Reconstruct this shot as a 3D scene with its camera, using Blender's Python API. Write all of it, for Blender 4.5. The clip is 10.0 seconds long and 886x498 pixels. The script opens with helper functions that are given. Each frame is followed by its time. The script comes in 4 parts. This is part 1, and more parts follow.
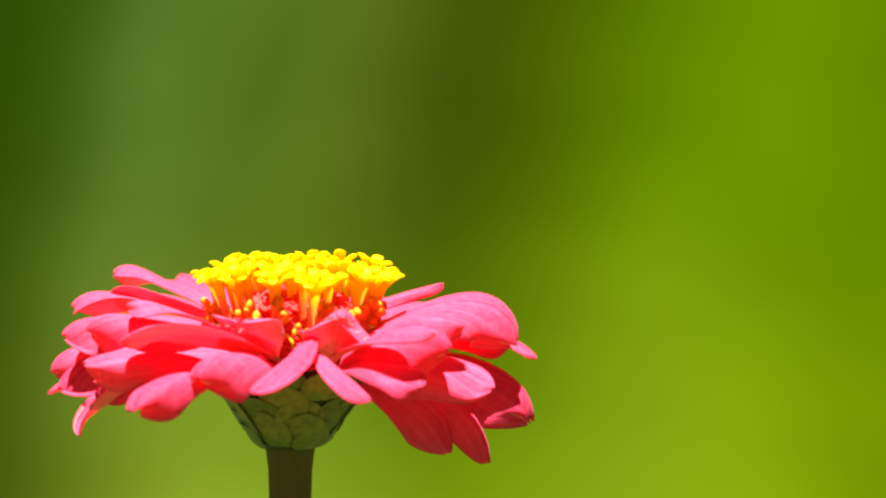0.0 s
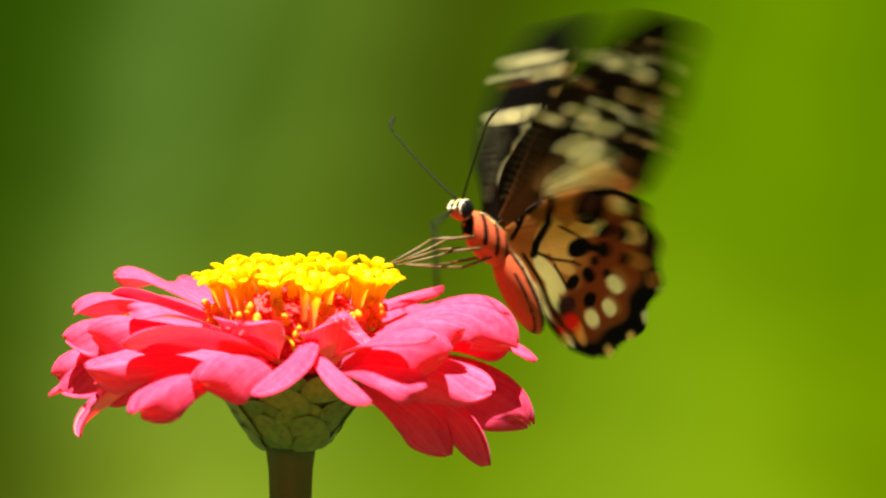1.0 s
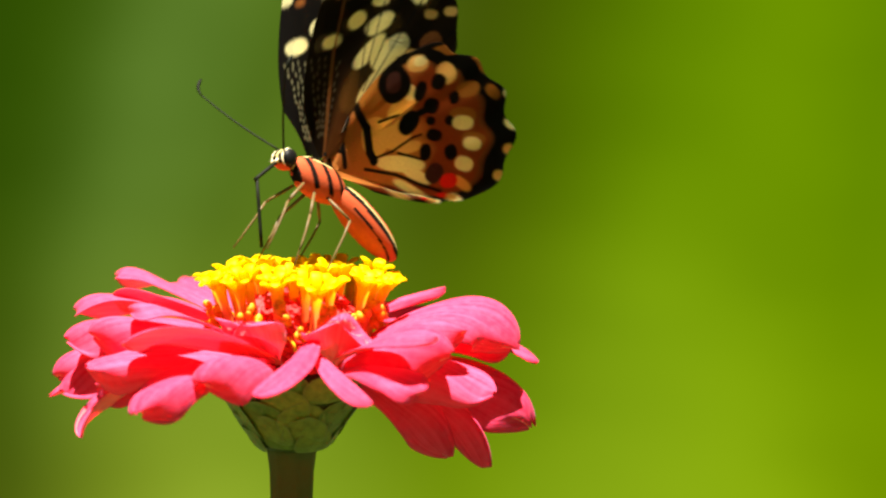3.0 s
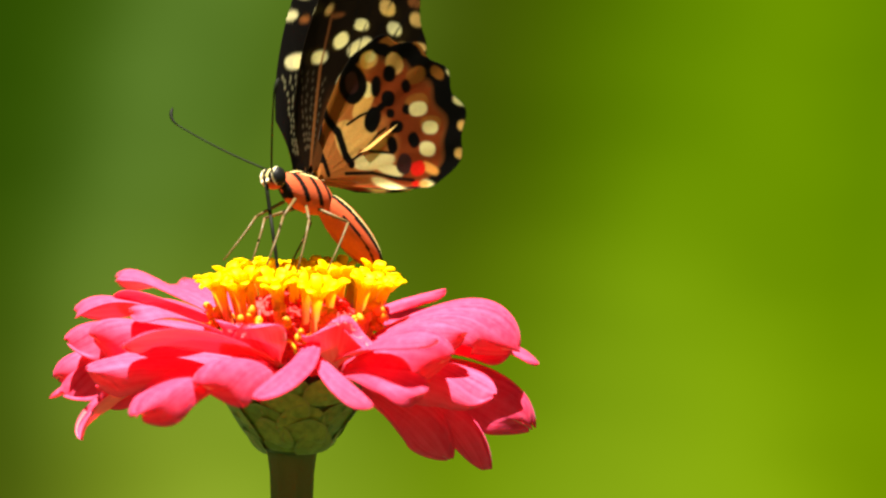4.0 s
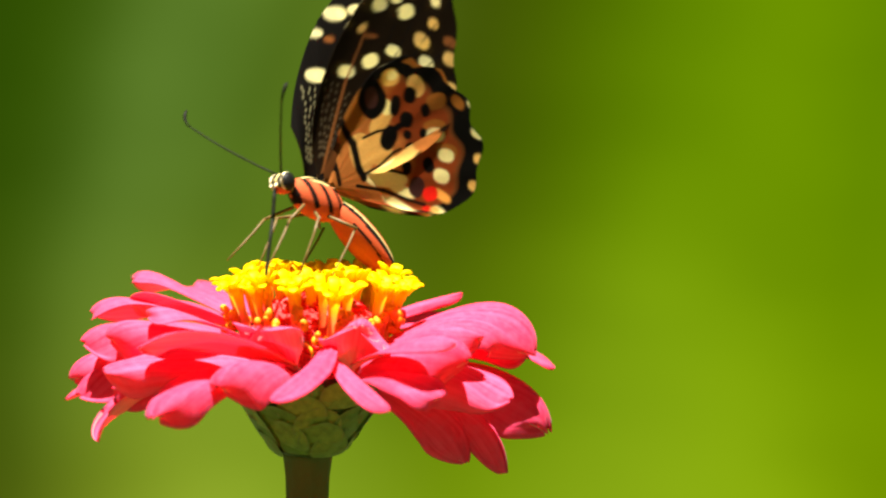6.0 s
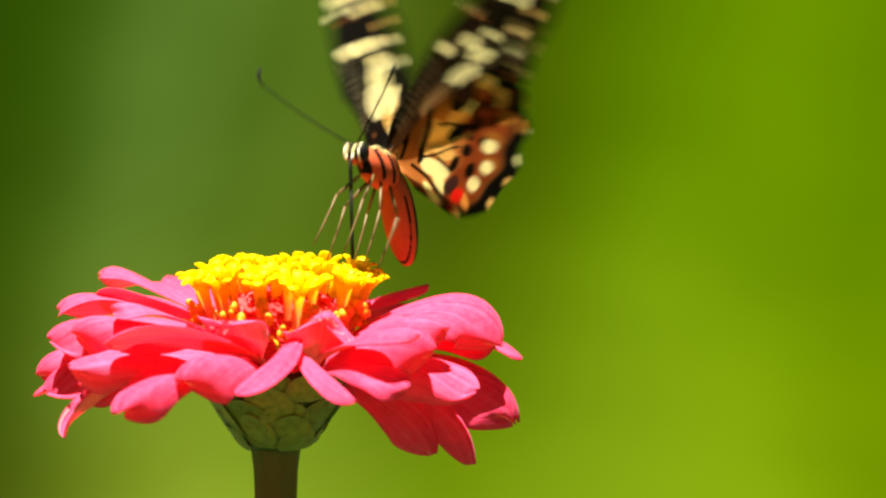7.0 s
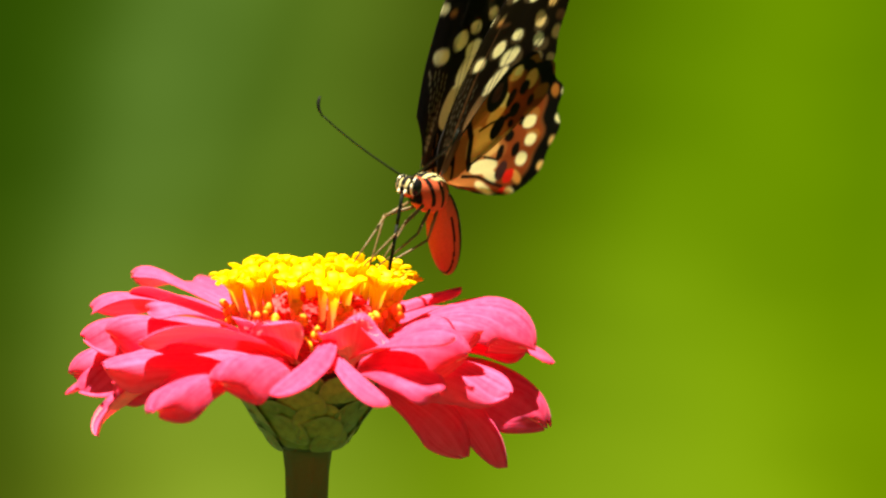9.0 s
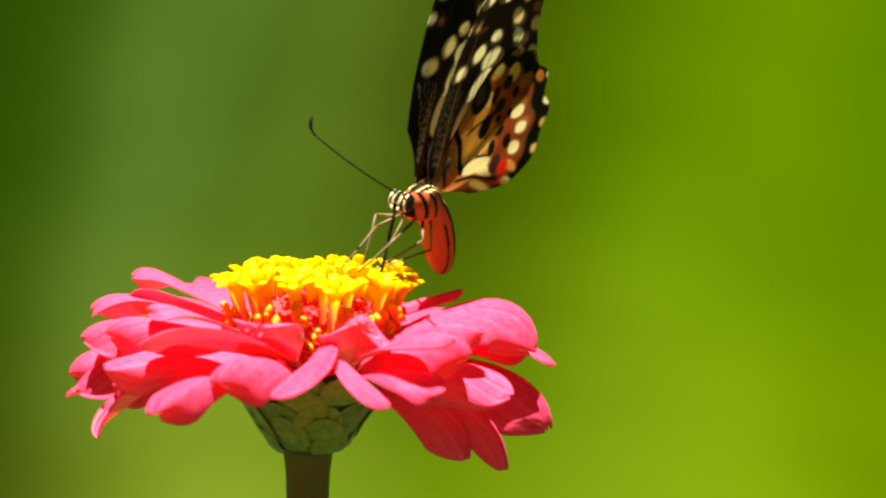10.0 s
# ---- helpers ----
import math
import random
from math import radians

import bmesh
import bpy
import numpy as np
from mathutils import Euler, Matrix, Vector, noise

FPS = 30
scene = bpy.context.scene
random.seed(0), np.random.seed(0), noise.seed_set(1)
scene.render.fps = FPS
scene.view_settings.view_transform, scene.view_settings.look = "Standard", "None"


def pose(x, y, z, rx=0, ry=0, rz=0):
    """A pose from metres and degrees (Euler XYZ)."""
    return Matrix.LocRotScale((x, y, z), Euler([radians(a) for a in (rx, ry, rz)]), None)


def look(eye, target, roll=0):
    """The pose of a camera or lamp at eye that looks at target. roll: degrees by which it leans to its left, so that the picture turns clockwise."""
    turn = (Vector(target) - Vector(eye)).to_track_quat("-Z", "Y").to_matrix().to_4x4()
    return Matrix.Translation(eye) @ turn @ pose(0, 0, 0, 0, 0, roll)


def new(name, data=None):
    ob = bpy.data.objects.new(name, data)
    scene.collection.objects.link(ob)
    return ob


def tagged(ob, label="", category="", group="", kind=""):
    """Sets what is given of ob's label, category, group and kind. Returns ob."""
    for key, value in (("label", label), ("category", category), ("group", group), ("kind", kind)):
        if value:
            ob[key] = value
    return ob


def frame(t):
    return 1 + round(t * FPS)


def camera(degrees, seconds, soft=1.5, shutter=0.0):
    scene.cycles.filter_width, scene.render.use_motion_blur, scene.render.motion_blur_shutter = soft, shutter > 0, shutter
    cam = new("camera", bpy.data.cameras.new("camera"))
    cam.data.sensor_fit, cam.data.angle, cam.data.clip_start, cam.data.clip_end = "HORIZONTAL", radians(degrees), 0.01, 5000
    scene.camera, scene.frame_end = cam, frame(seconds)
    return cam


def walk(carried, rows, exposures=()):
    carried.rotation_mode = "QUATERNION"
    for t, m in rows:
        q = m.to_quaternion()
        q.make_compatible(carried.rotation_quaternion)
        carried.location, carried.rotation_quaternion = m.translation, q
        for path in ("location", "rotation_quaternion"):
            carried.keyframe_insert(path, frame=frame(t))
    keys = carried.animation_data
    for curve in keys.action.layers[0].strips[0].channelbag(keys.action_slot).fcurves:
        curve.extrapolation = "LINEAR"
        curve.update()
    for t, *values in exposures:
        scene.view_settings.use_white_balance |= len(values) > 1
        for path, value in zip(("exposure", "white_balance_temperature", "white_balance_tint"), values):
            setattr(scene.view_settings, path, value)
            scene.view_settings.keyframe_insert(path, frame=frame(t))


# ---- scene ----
cam = camera(16.0, 10.0, soft=2.3, shutter=0.8)
EYE, AIM = Vector((0, -0.4988, 0.5549)), Vector((0, 0, 0.52))
walk(cam, [(0.0, look(EYE, AIM)), (10.0, look(EYE, AIM))], exposures=[(0.0, 2.2, 6700, 10), (10.0, 2.2, 6700, 10)])
cam.data.dof.use_dof = True
cam.data.dof.focus_distance = 0.5
cam.data.dof.aperture_fstop = 16.0
MM = 0.001
HEAD = Vector((-0.02455, 0.0, 0.5040))  # middle of the flower head, at rest

# ---- daylight ----
world = bpy.data.worlds.new("sky")
scene.world = world
world.use_nodes = True
sky = world.node_tree.nodes.new("ShaderNodeTexSky")
sky.sky_type, sky.sun_disc = "NISHITA", False
SUN_UP, SUN_ROUND = 77.5, 196.0  # elevation; bearing from +y towards +x
sky.air_density, sky.dust_density, sky.ozone_density = 0.5, 3.0, 0.5
sky.sun_elevation, sky.sun_rotation = radians(SUN_UP), radians(SUN_ROUND)
background = world.node_tree.nodes["Background"]
background.inputs["Strength"].default_value = 0.005
world.node_tree.links.new(sky.outputs["Color"], background.inputs["Color"])
sun = new("sun", bpy.data.lights.new("sun", "SUN"))
sun.data.energy, sun.data.angle, sun.data.color = 5.0, radians(0.5), (1.0, 0.95, 0.86)
toward = Vector((math.sin(radians(SUN_ROUND)) * math.cos(radians(SUN_UP)),
                 math.cos(radians(SUN_ROUND)) * math.cos(radians(SUN_UP)), math.sin(radians(SUN_UP))))
sun.matrix_world = look(toward * 5, (0, 0, 0))


# ---- materials ----
class Nodes:
    """A material with short ways to add nodes."""

    def __init__(self, name):
        self.mat = bpy.data.materials.new(name)
        self.mat.use_nodes = True
        self.tree = self.mat.node_tree
        self.tree.nodes.clear()
        self.out = self.add("ShaderNodeOutputMaterial")

    def add(self, kind, **settings):
        node = self.tree.nodes.new(kind)
        for key, value in settings.items():
            setattr(node, key, value)
        return node

    def link(self, a, b):
        self.tree.links.new(a, b)

    def coords(self, scale=1.0, which="Object", stretch=(1, 1, 1)):
        co, mp = self.add("ShaderNodeTexCoord"), self.add("ShaderNodeMapping")
        mp.inputs["Scale"].default_value = [scale * s for s in stretch]
        self.link(co.outputs[which], mp.inputs["Vector"])
        return mp.outputs["Vector"]

    def noise(self, vector, scale, detail=4.0, rough=0.55):
        n = self.add("ShaderNodeTexNoise")
        n.inputs["Scale"].default_value, n.inputs["Detail"].default_value = scale, detail
        n.inputs["Roughness"].default_value = rough
        self.link(vector, n.inputs["Vector"])
        return n.outputs["Fac"]

    def ramp(self, value, stops, ease="LINEAR"):
        r = self.add("ShaderNodeValToRGB")
        r.color_ramp.interpolation = ease
        while len(r.color_ramp.elements) < len(stops):
            r.color_ramp.elements.new(0.5)
        for e, (at, colour) in zip(r.color_ramp.elements, stops):
            e.position, e.color = at, (*colour, 1)
        self.link(value, r.inputs["Fac"])
        return r.outputs["Color"]

    def mix(self, fac, a, b, how="MIX"):
        m = self.add("ShaderNodeMix", data_type="RGBA", blend_type=how)
        for socket, v in ((m.inputs[0], fac), (m.inputs[6], a), (m.inputs[7], b)):
            if isinstance(v, (int, float)):
                socket.default_value = v
            elif isinstance(v, tuple):
                socket.default_value = (*v, 1)
            else:
                self.link(v, socket)
        return m.outputs[2]

    def bump(self, height, strength, distance):
        b = self.add("ShaderNodeBump")
        b.inputs["Strength"].default_value, b.inputs["Distance"].default_value = strength, distance
        self.link(height, b.inputs["Height"])
        return b.outputs["Normal"]

    def surface(self, colour, rough, glow=None, thin=0.0, normal=None, spec=0.3, sheen=0.0, metal=0.0, bloom=(1, 1, 1)):
        """A principled surface; glow is the colour of the light that comes through, thin its share."""
        p = self.add("ShaderNodeBsdfPrincipled")
        for key, v in (("Base Color", colour), ("Roughness", rough)):
            if isinstance(v, (int, float)):
                p.inputs[key].default_value = v
            elif isinstance(v, tuple):
                p.inputs[key].default_value = (*v, 1)
            else:
                self.link(v, p.inputs[key])
        p.inputs["Specular IOR Level"].default_value = spec
        p.inputs["Sheen Weight"].default_value = sheen
        p.inputs["Metallic"].default_value = metal
        p.inputs["Sheen Tint"].default_value = (*bloom, 1)
        if normal is not None:
            self.link(normal, p.inputs["Normal"])
        last = p.outputs["BSDF"]
        if thin:
            t, m = self.add("ShaderNodeBsdfTranslucent"), self.add("ShaderNodeMixShader")
            if isinstance(glow, tuple):
                t.inputs["Color"].default_value = (*glow, 1)
            else:
                self.link(glow, t.inputs["Color"])
            if normal is not None:
                self.link(normal, t.inputs["Normal"])
            m.inputs[0].default_value = thin
            self.link(last, m.inputs[1])
            self.link(t.outputs["BSDF"], m.inputs[2])
            last = m.outputs["Shader"]
        self.link(last, self.out.inputs["Surface"])
        return self.mat

    def attribute(self, name):
        a = self.add("ShaderNodeAttribute", attribute_name=name)
        return a.outputs["Color"]


def petal_material(name, low, high, vein, dust, glow, thin, gloss):
    """One skin of a ray petal: fine lengthwise veins, a dusty grain and a satin gloss."""
    n = Nodes(name)
    uv = n.add("ShaderNodeUVMap")
    m = n.add("ShaderNodeMapping")
    m.inputs["Scale"].default_value = (22, 1.6, 1)
    n.link(uv.outputs["UV"], m.inputs["Vector"])
    veins = n.noise(m.outputs["Vector"], 1.0, 2.0)
    grain = n.noise(n.coords(900), 1.0, 3.0)
    info = n.add("ShaderNodeObjectInfo")
    tone = n.mix(info.outputs["Random"], low, high)
    tone = n.mix(n.ramp(veins, [(0.35, (0, 0, 0)), (0.75, (0.8, 0.8, 0.8))]), tone, vein)
    tone = n.mix(n.ramp(grain, [(0.4, (0, 0, 0)), (0.8, (0.35, 0.35, 0.35))]), tone, dust)
    through_it = n.mix(n.ramp(veins, [(0.40, (0, 0, 0)), (0.7, (0.6, 0.6, 0.6))]), glow, vein)
    mat = n.surface(tone, 0.62, through_it, thin, n.bump(veins, 0.22, 0.0003), gloss, 0.15, 0.0, (1.0, 0.50, 0.85))
    for node in n.tree.nodes:
        if node.type == "BSDF_PRINCIPLED":
            node.inputs["Specular Tint"].default_value = (1.0, 0.55, 1.0, 1)
    return mat


def plain(name, a, b, scale, rough, glow=None, thin=0.0, bump=0.0, spec=0.3, stretch=(1, 1, 1), sheen=0.0):
    """Two tones mixed by a fine and a coarse grain."""
    n = Nodes(name)
    co = n.coords(scale, stretch=stretch)
    fine, coarse = n.noise(co, 1.0, 5.0), n.noise(co, 0.17, 2.0)
    tone = n.mix(n.mix(0.5, fine, coarse), a, b)
    nor = n.bump(fine, bump, 0.0006) if bump else None
    return n.surface(tone, rough, glow or a, thin, nor, spec, sheen)


def painted(name, rough, thin, scale, spec=0.3, sheen=0.0):
    """Colours that lie in the mesh (a wing's or a body's markings), with a fine scaly grain."""
    n = Nodes(name)
    col = n.attribute("Marking")
    grain = n.noise(n.coords(scale), 1.0, 4.0)
    tone = n.mix(1.0, col, n.ramp(grain, [(0.3, (0.84, 0.84, 0.84)), (0.7, (1, 1, 1))]), "MULTIPLY")
    nor = n.bump(grain, 0.25, 0.0002)
    half = n.add("ShaderNodeGamma")  # the light passes two skins
    half.inputs["Gamma"].default_value = 0.5
    n.link(tone, half.inputs["Color"])
    return n.surface(tone, rough, half.outputs["Color"], thin, nor, spec, sheen)


def floret_material():
    n = Nodes("disk floret")
    co = n.add("ShaderNodeTexCoord")
    sep = n.add("ShaderNodeSeparateXYZ")
    n.link(co.outputs["Object"], sep.inputs[0])
    mr = n.add("ShaderNodeMapRange")
    mr.inputs["From Max"].default_value = 0.0105
    n.link(sep.outputs["Z"], mr.inputs["Value"])
    grain = n.noise(n.coords(1400), 1.0, 3.0)
    tone = n.ramp(mr.outputs["Result"], [(0.0, (0.82, 0.25, 0.09)), (0.42, (0.84, 0.34, 0.10)), (0.62, (0.88, 0.54, 0.02)), (0.80, (0.90, 0.68, 0.0))])
    tone = n.mix(n.ramp(grain, [(0.4, (0, 0, 0)), (0.9, (0.3, 0.3, 0.3))]), tone, (0.86, 0.46, 0.01))
    return n.surface(tone, 0.5, tone, 0.5, n.bump(grain, 0.2, 0.0003), 0.15, 0.0)


def bract_material():
    n = Nodes("green bract")
    info = n.add("ShaderNodeObjectInfo")
    uv = n.add("ShaderNodeUVMap")
    sep = n.add("ShaderNodeSeparateXYZ")
    n.link(uv.outputs["UV"], sep.inputs[0])
    grain = n.noise(n.coords(700), 1.0, 4.0)
    tone = n.mix(info.outputs["Random"], (0.100, 0.170, 0.014), (0.250, 0.285, 0.034))
    tone = n.mix(n.ramp(grain, [(0.35, (0, 0, 0)), (0.8, (0.7, 0.7, 0.7))]), tone, (0.055, 0.075, 0.008))
    tone = n.mix(n.ramp(sep.outputs["Y"], [(0.86, (0, 0, 0)), (0.97, (0.7, 0.7, 0.7))]), tone, (0.170, 0.180, 0.045))
    return n.surface(tone, 0.5, tone, 0.15, n.bump(grain, 0.5, 0.0004), 0.35)


PETAL = petal_material("zinnia petal", (0.86, 0.085, 0.225), (0.88, 0.155, 0.345), (0.78, 0.010, 0.055), (0.90, 0.26, 0.50), (1.0, 0.025, 0.075), 0.60, 0.3)
UNDER = petal_material("petal underside", (0.88, 0.42, 0.43), (0.90, 0.48, 0.47), (0.86, 0.18, 0.22), (0.92, 0.54, 0.50), (1.0, 0.62, 0.58), 0.56, 0.2)
FLORET = floret_material()
BUD = plain("young floret", (0.94, 0.38, 0.01), (0.86, 0.24, 0.01), 1500, 0.5, (0.9, 0.3, 0.0), 0.3, 0.3)
STYLE = plain("floret style", (0.92, 0.58, 0.02), (0.85, 0.40, 0.02), 1500, 0.45, (0.9, 0.5, 0.0), 0.2)
CHAFF = plain("red chaff", (0.70, 0.012, 0.02), (0.92, 0.11, 0.10), 1300, 0.5, (1.0, 0.10, 0.10), 0.5, 0.4)
CALYX = plain("green calyx", (0.022, 0.034, 0.003), (0.045, 0.060, 0.007), 500, 0.6, None, 0.0, 0.4)
BRACT = bract_material()
STEM = plain("flower stem", (0.040, 0.050, 0.006), (0.120, 0.110, 0.018), 420, 0.6, None, 0.0, 0.6, stretch=(1, 1, 0.12))
WING = painted("butterfly wing", 0.7, 0.60, 2600, 0.06, 0.0)
FUR = painted("butterfly body", 0.8, 0.0, 2200, 0.08, 0.0)
EYE_BLACK = plain("insect eye", (0.004, 0.004, 0.004), (0.008, 0.007, 0.006), 2500, 0.45, None, 0.0, 0.1, 0.12)
HORN = plain("antenna", (0.005, 0.006, 0.003), (0.010, 0.011, 0.006), 2500, 0.6, None, 0.0, 0.0, 0.08)
LEG = plain("insect leg", (0.15, 0.095, 0.028), (0.08, 0.048, 0.014), 900, 0.5, None, 0.0, 0.2)
SOIL = plain("meadow ground", (0.020, 0.034, 0.008), (0.050, 0.070, 0.012), 14, 0.9, None, 0.0, 0.5)


# ---- mesh helpers ----
def part(name, me, material, parent, label=""):
    """One mesh object under a thing or a part."""
    if isinstance(me, bmesh.types.BMesh):
        bm, me = me, bpy.data.meshes.new(name)
        bm.to_mesh(me)
        bm.free()
    if not me.materials:
        me.materials.append(material)
    ob = new(name, me)
    ob.parent = parent
    return tagged(ob, label)


def mesh(name, verts, faces, smooth=True):
    me = bpy.data.meshes.new(name)
    me.from_pydata([tuple(v) for v in verts], [], faces)
    if smooth:
        me.polygons.foreach_set("use_smooth", [True] * len(me.polygons))
    me.update()
    return me


def grid_faces(rows, cols, start=0, closed=False, flip=False):
    faces = []
    for i in range(rows - 1):
        for j in range(cols if closed else cols - 1):
            k = (j + 1) % cols
            q = (start + i * cols + j, start + i * cols + k, start + (i + 1) * cols + k, start + (i + 1) * cols + j)
            faces.append(q[::-1] if flip else q)
    return faces


def sweep(name, spine, radii, sides=8, squash=1.0, ridge=0.0, ridges=5):
    """A round tube along a spine, closed at its ends."""
    spine = [Vector(p) for p in spine]
    verts, up = [], None
    for i, p in enumerate(spine):
        t = (spine[min(i + 1, len(spine) - 1)] - spine[max(i - 1, 0)]).normalized()
        if up is None:
            up = t.orthogonal().normalized()
        side = t.cross(up).normalized()
        up = side.cross(t).normalized()
        for j in range(sides):
            a = 2 * math.pi * j / sides
            r = radii[i] * (1 + ridge * math.cos(ridges * a))
            verts.append(p + side * (r * math.cos(a)) + up * (r * squash * math.sin(a)))
    faces = grid_faces(len(spine), sides, 0, True)
    for i, tip in ((0, spine[0]), (len(spine) - 1, spine[-1])):
        verts.append(tip)
        for j in range(sides):
            a, b = i * sides + j, i * sides + (j + 1) % sides
            faces.append((b, a, len(verts) - 1) if i == 0 else (a, b, len(verts) - 1))
    return mesh(name, verts, faces)


def bezier(a, b, c, steps):
    a, b, c = Vector(a), Vector(b), Vector(c)
    return [a * (1 - s) ** 2 + b * (2 * s * (1 - s)) + c * s * s for s in (i / (steps - 1) for i in range(steps))]


def smooth_step(x, a, b):
    s = min(max((x - a) / (b - a), 0.0), 1.0)
    return s * s * (3 - 2 * s)


# ---- ground and distance ----
def ground_and_distance():
    bm = bmesh.new()
    bmesh.ops.create_grid(bm, x_segments=120, y_segments=120, size=60)
    for v in bm.verts:
        v.co.z = 0.02 * noise.noise(v.co * 0.7) - 0.02
    g = part("ground", bm, SOIL, None)
    tagged(g, "uneven green meadow ground in sunlight", "ground", kind="structure")

    # backdrop sheet: the far meadow's lighter and darker bands are painted, already blurred
    n = Nodes("glowing painted meadow")
    co = n.add("ShaderNodeTexCoord")
    m = n.add("ShaderNodeMapping")
    n.link(co.outputs["UV"], m.inputs["Vector"])
    sep = n.add("ShaderNodeSeparateXYZ")
    n.link(m.outputs["Vector"], sep.inputs[0])
    down = n.add("ShaderNodeMath", operation="SUBTRACT")
    down.inputs[0].default_value = 1.0
    n.link(sep.outputs["Y"], down.inputs[1])

    def leaning(amount):
        """The way across, slanting by so much from top to bottom."""
        m2 = n.add("ShaderNodeMath", operation="MULTIPLY_ADD")
        n.link(down.outputs[0], m2.inputs[0])
        m2.inputs[1].default_value = amount
        n.link(sep.outputs["X"], m2.inputs[2])
        return m2.outputs[0]

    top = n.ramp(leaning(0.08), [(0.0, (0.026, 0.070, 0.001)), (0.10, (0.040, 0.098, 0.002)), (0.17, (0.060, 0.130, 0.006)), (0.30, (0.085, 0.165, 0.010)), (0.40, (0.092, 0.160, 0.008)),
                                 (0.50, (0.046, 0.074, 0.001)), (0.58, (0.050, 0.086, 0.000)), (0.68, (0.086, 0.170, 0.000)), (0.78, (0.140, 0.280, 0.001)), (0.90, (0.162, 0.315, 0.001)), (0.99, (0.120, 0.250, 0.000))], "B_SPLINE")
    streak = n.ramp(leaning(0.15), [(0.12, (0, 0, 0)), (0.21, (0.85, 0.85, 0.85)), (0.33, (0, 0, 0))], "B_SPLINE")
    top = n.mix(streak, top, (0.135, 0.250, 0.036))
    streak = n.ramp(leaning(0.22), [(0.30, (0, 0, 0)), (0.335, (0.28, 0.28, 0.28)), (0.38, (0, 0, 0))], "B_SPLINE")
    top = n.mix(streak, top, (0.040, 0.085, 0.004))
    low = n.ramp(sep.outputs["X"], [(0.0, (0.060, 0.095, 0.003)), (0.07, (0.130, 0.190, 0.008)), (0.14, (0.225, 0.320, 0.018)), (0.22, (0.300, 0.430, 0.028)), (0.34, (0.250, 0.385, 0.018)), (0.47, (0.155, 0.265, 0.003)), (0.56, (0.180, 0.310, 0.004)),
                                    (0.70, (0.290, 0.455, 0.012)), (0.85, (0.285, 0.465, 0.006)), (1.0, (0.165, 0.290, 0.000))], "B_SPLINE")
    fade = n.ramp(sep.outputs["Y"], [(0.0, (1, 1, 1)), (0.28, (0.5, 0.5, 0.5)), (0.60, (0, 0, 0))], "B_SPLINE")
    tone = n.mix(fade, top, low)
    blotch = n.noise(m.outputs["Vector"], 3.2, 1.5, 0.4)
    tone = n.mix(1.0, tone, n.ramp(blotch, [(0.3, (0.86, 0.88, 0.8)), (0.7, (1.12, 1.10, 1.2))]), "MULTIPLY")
    # the sheet glows by itself; emission stands in for daylight on the meadow
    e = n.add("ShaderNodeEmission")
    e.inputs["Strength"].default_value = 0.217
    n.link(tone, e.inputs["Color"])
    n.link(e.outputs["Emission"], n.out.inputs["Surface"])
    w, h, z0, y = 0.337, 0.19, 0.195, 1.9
    # UV 0..1 spans the part of the painted far field that lies behind the flower; it goes on to both sides
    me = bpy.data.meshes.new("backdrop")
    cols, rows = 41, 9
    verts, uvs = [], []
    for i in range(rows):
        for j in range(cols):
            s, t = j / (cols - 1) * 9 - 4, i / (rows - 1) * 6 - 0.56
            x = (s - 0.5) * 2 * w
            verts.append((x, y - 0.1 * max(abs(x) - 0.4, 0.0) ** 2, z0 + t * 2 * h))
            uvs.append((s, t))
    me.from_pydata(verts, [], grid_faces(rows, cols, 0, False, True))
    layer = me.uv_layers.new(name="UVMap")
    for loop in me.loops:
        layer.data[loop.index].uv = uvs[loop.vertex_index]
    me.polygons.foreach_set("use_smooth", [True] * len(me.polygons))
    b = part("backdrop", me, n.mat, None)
    tagged(b, "glowing backdrop painted as a far sunlit green meadow, wholly out of focus", "foliage", kind="structure")


ground_and_distance()


# ---- zinnia ----
zinnia = new("zinnia")
tagged(zinnia, "pink zinnia in full bloom with yellow disk florets", "flower")


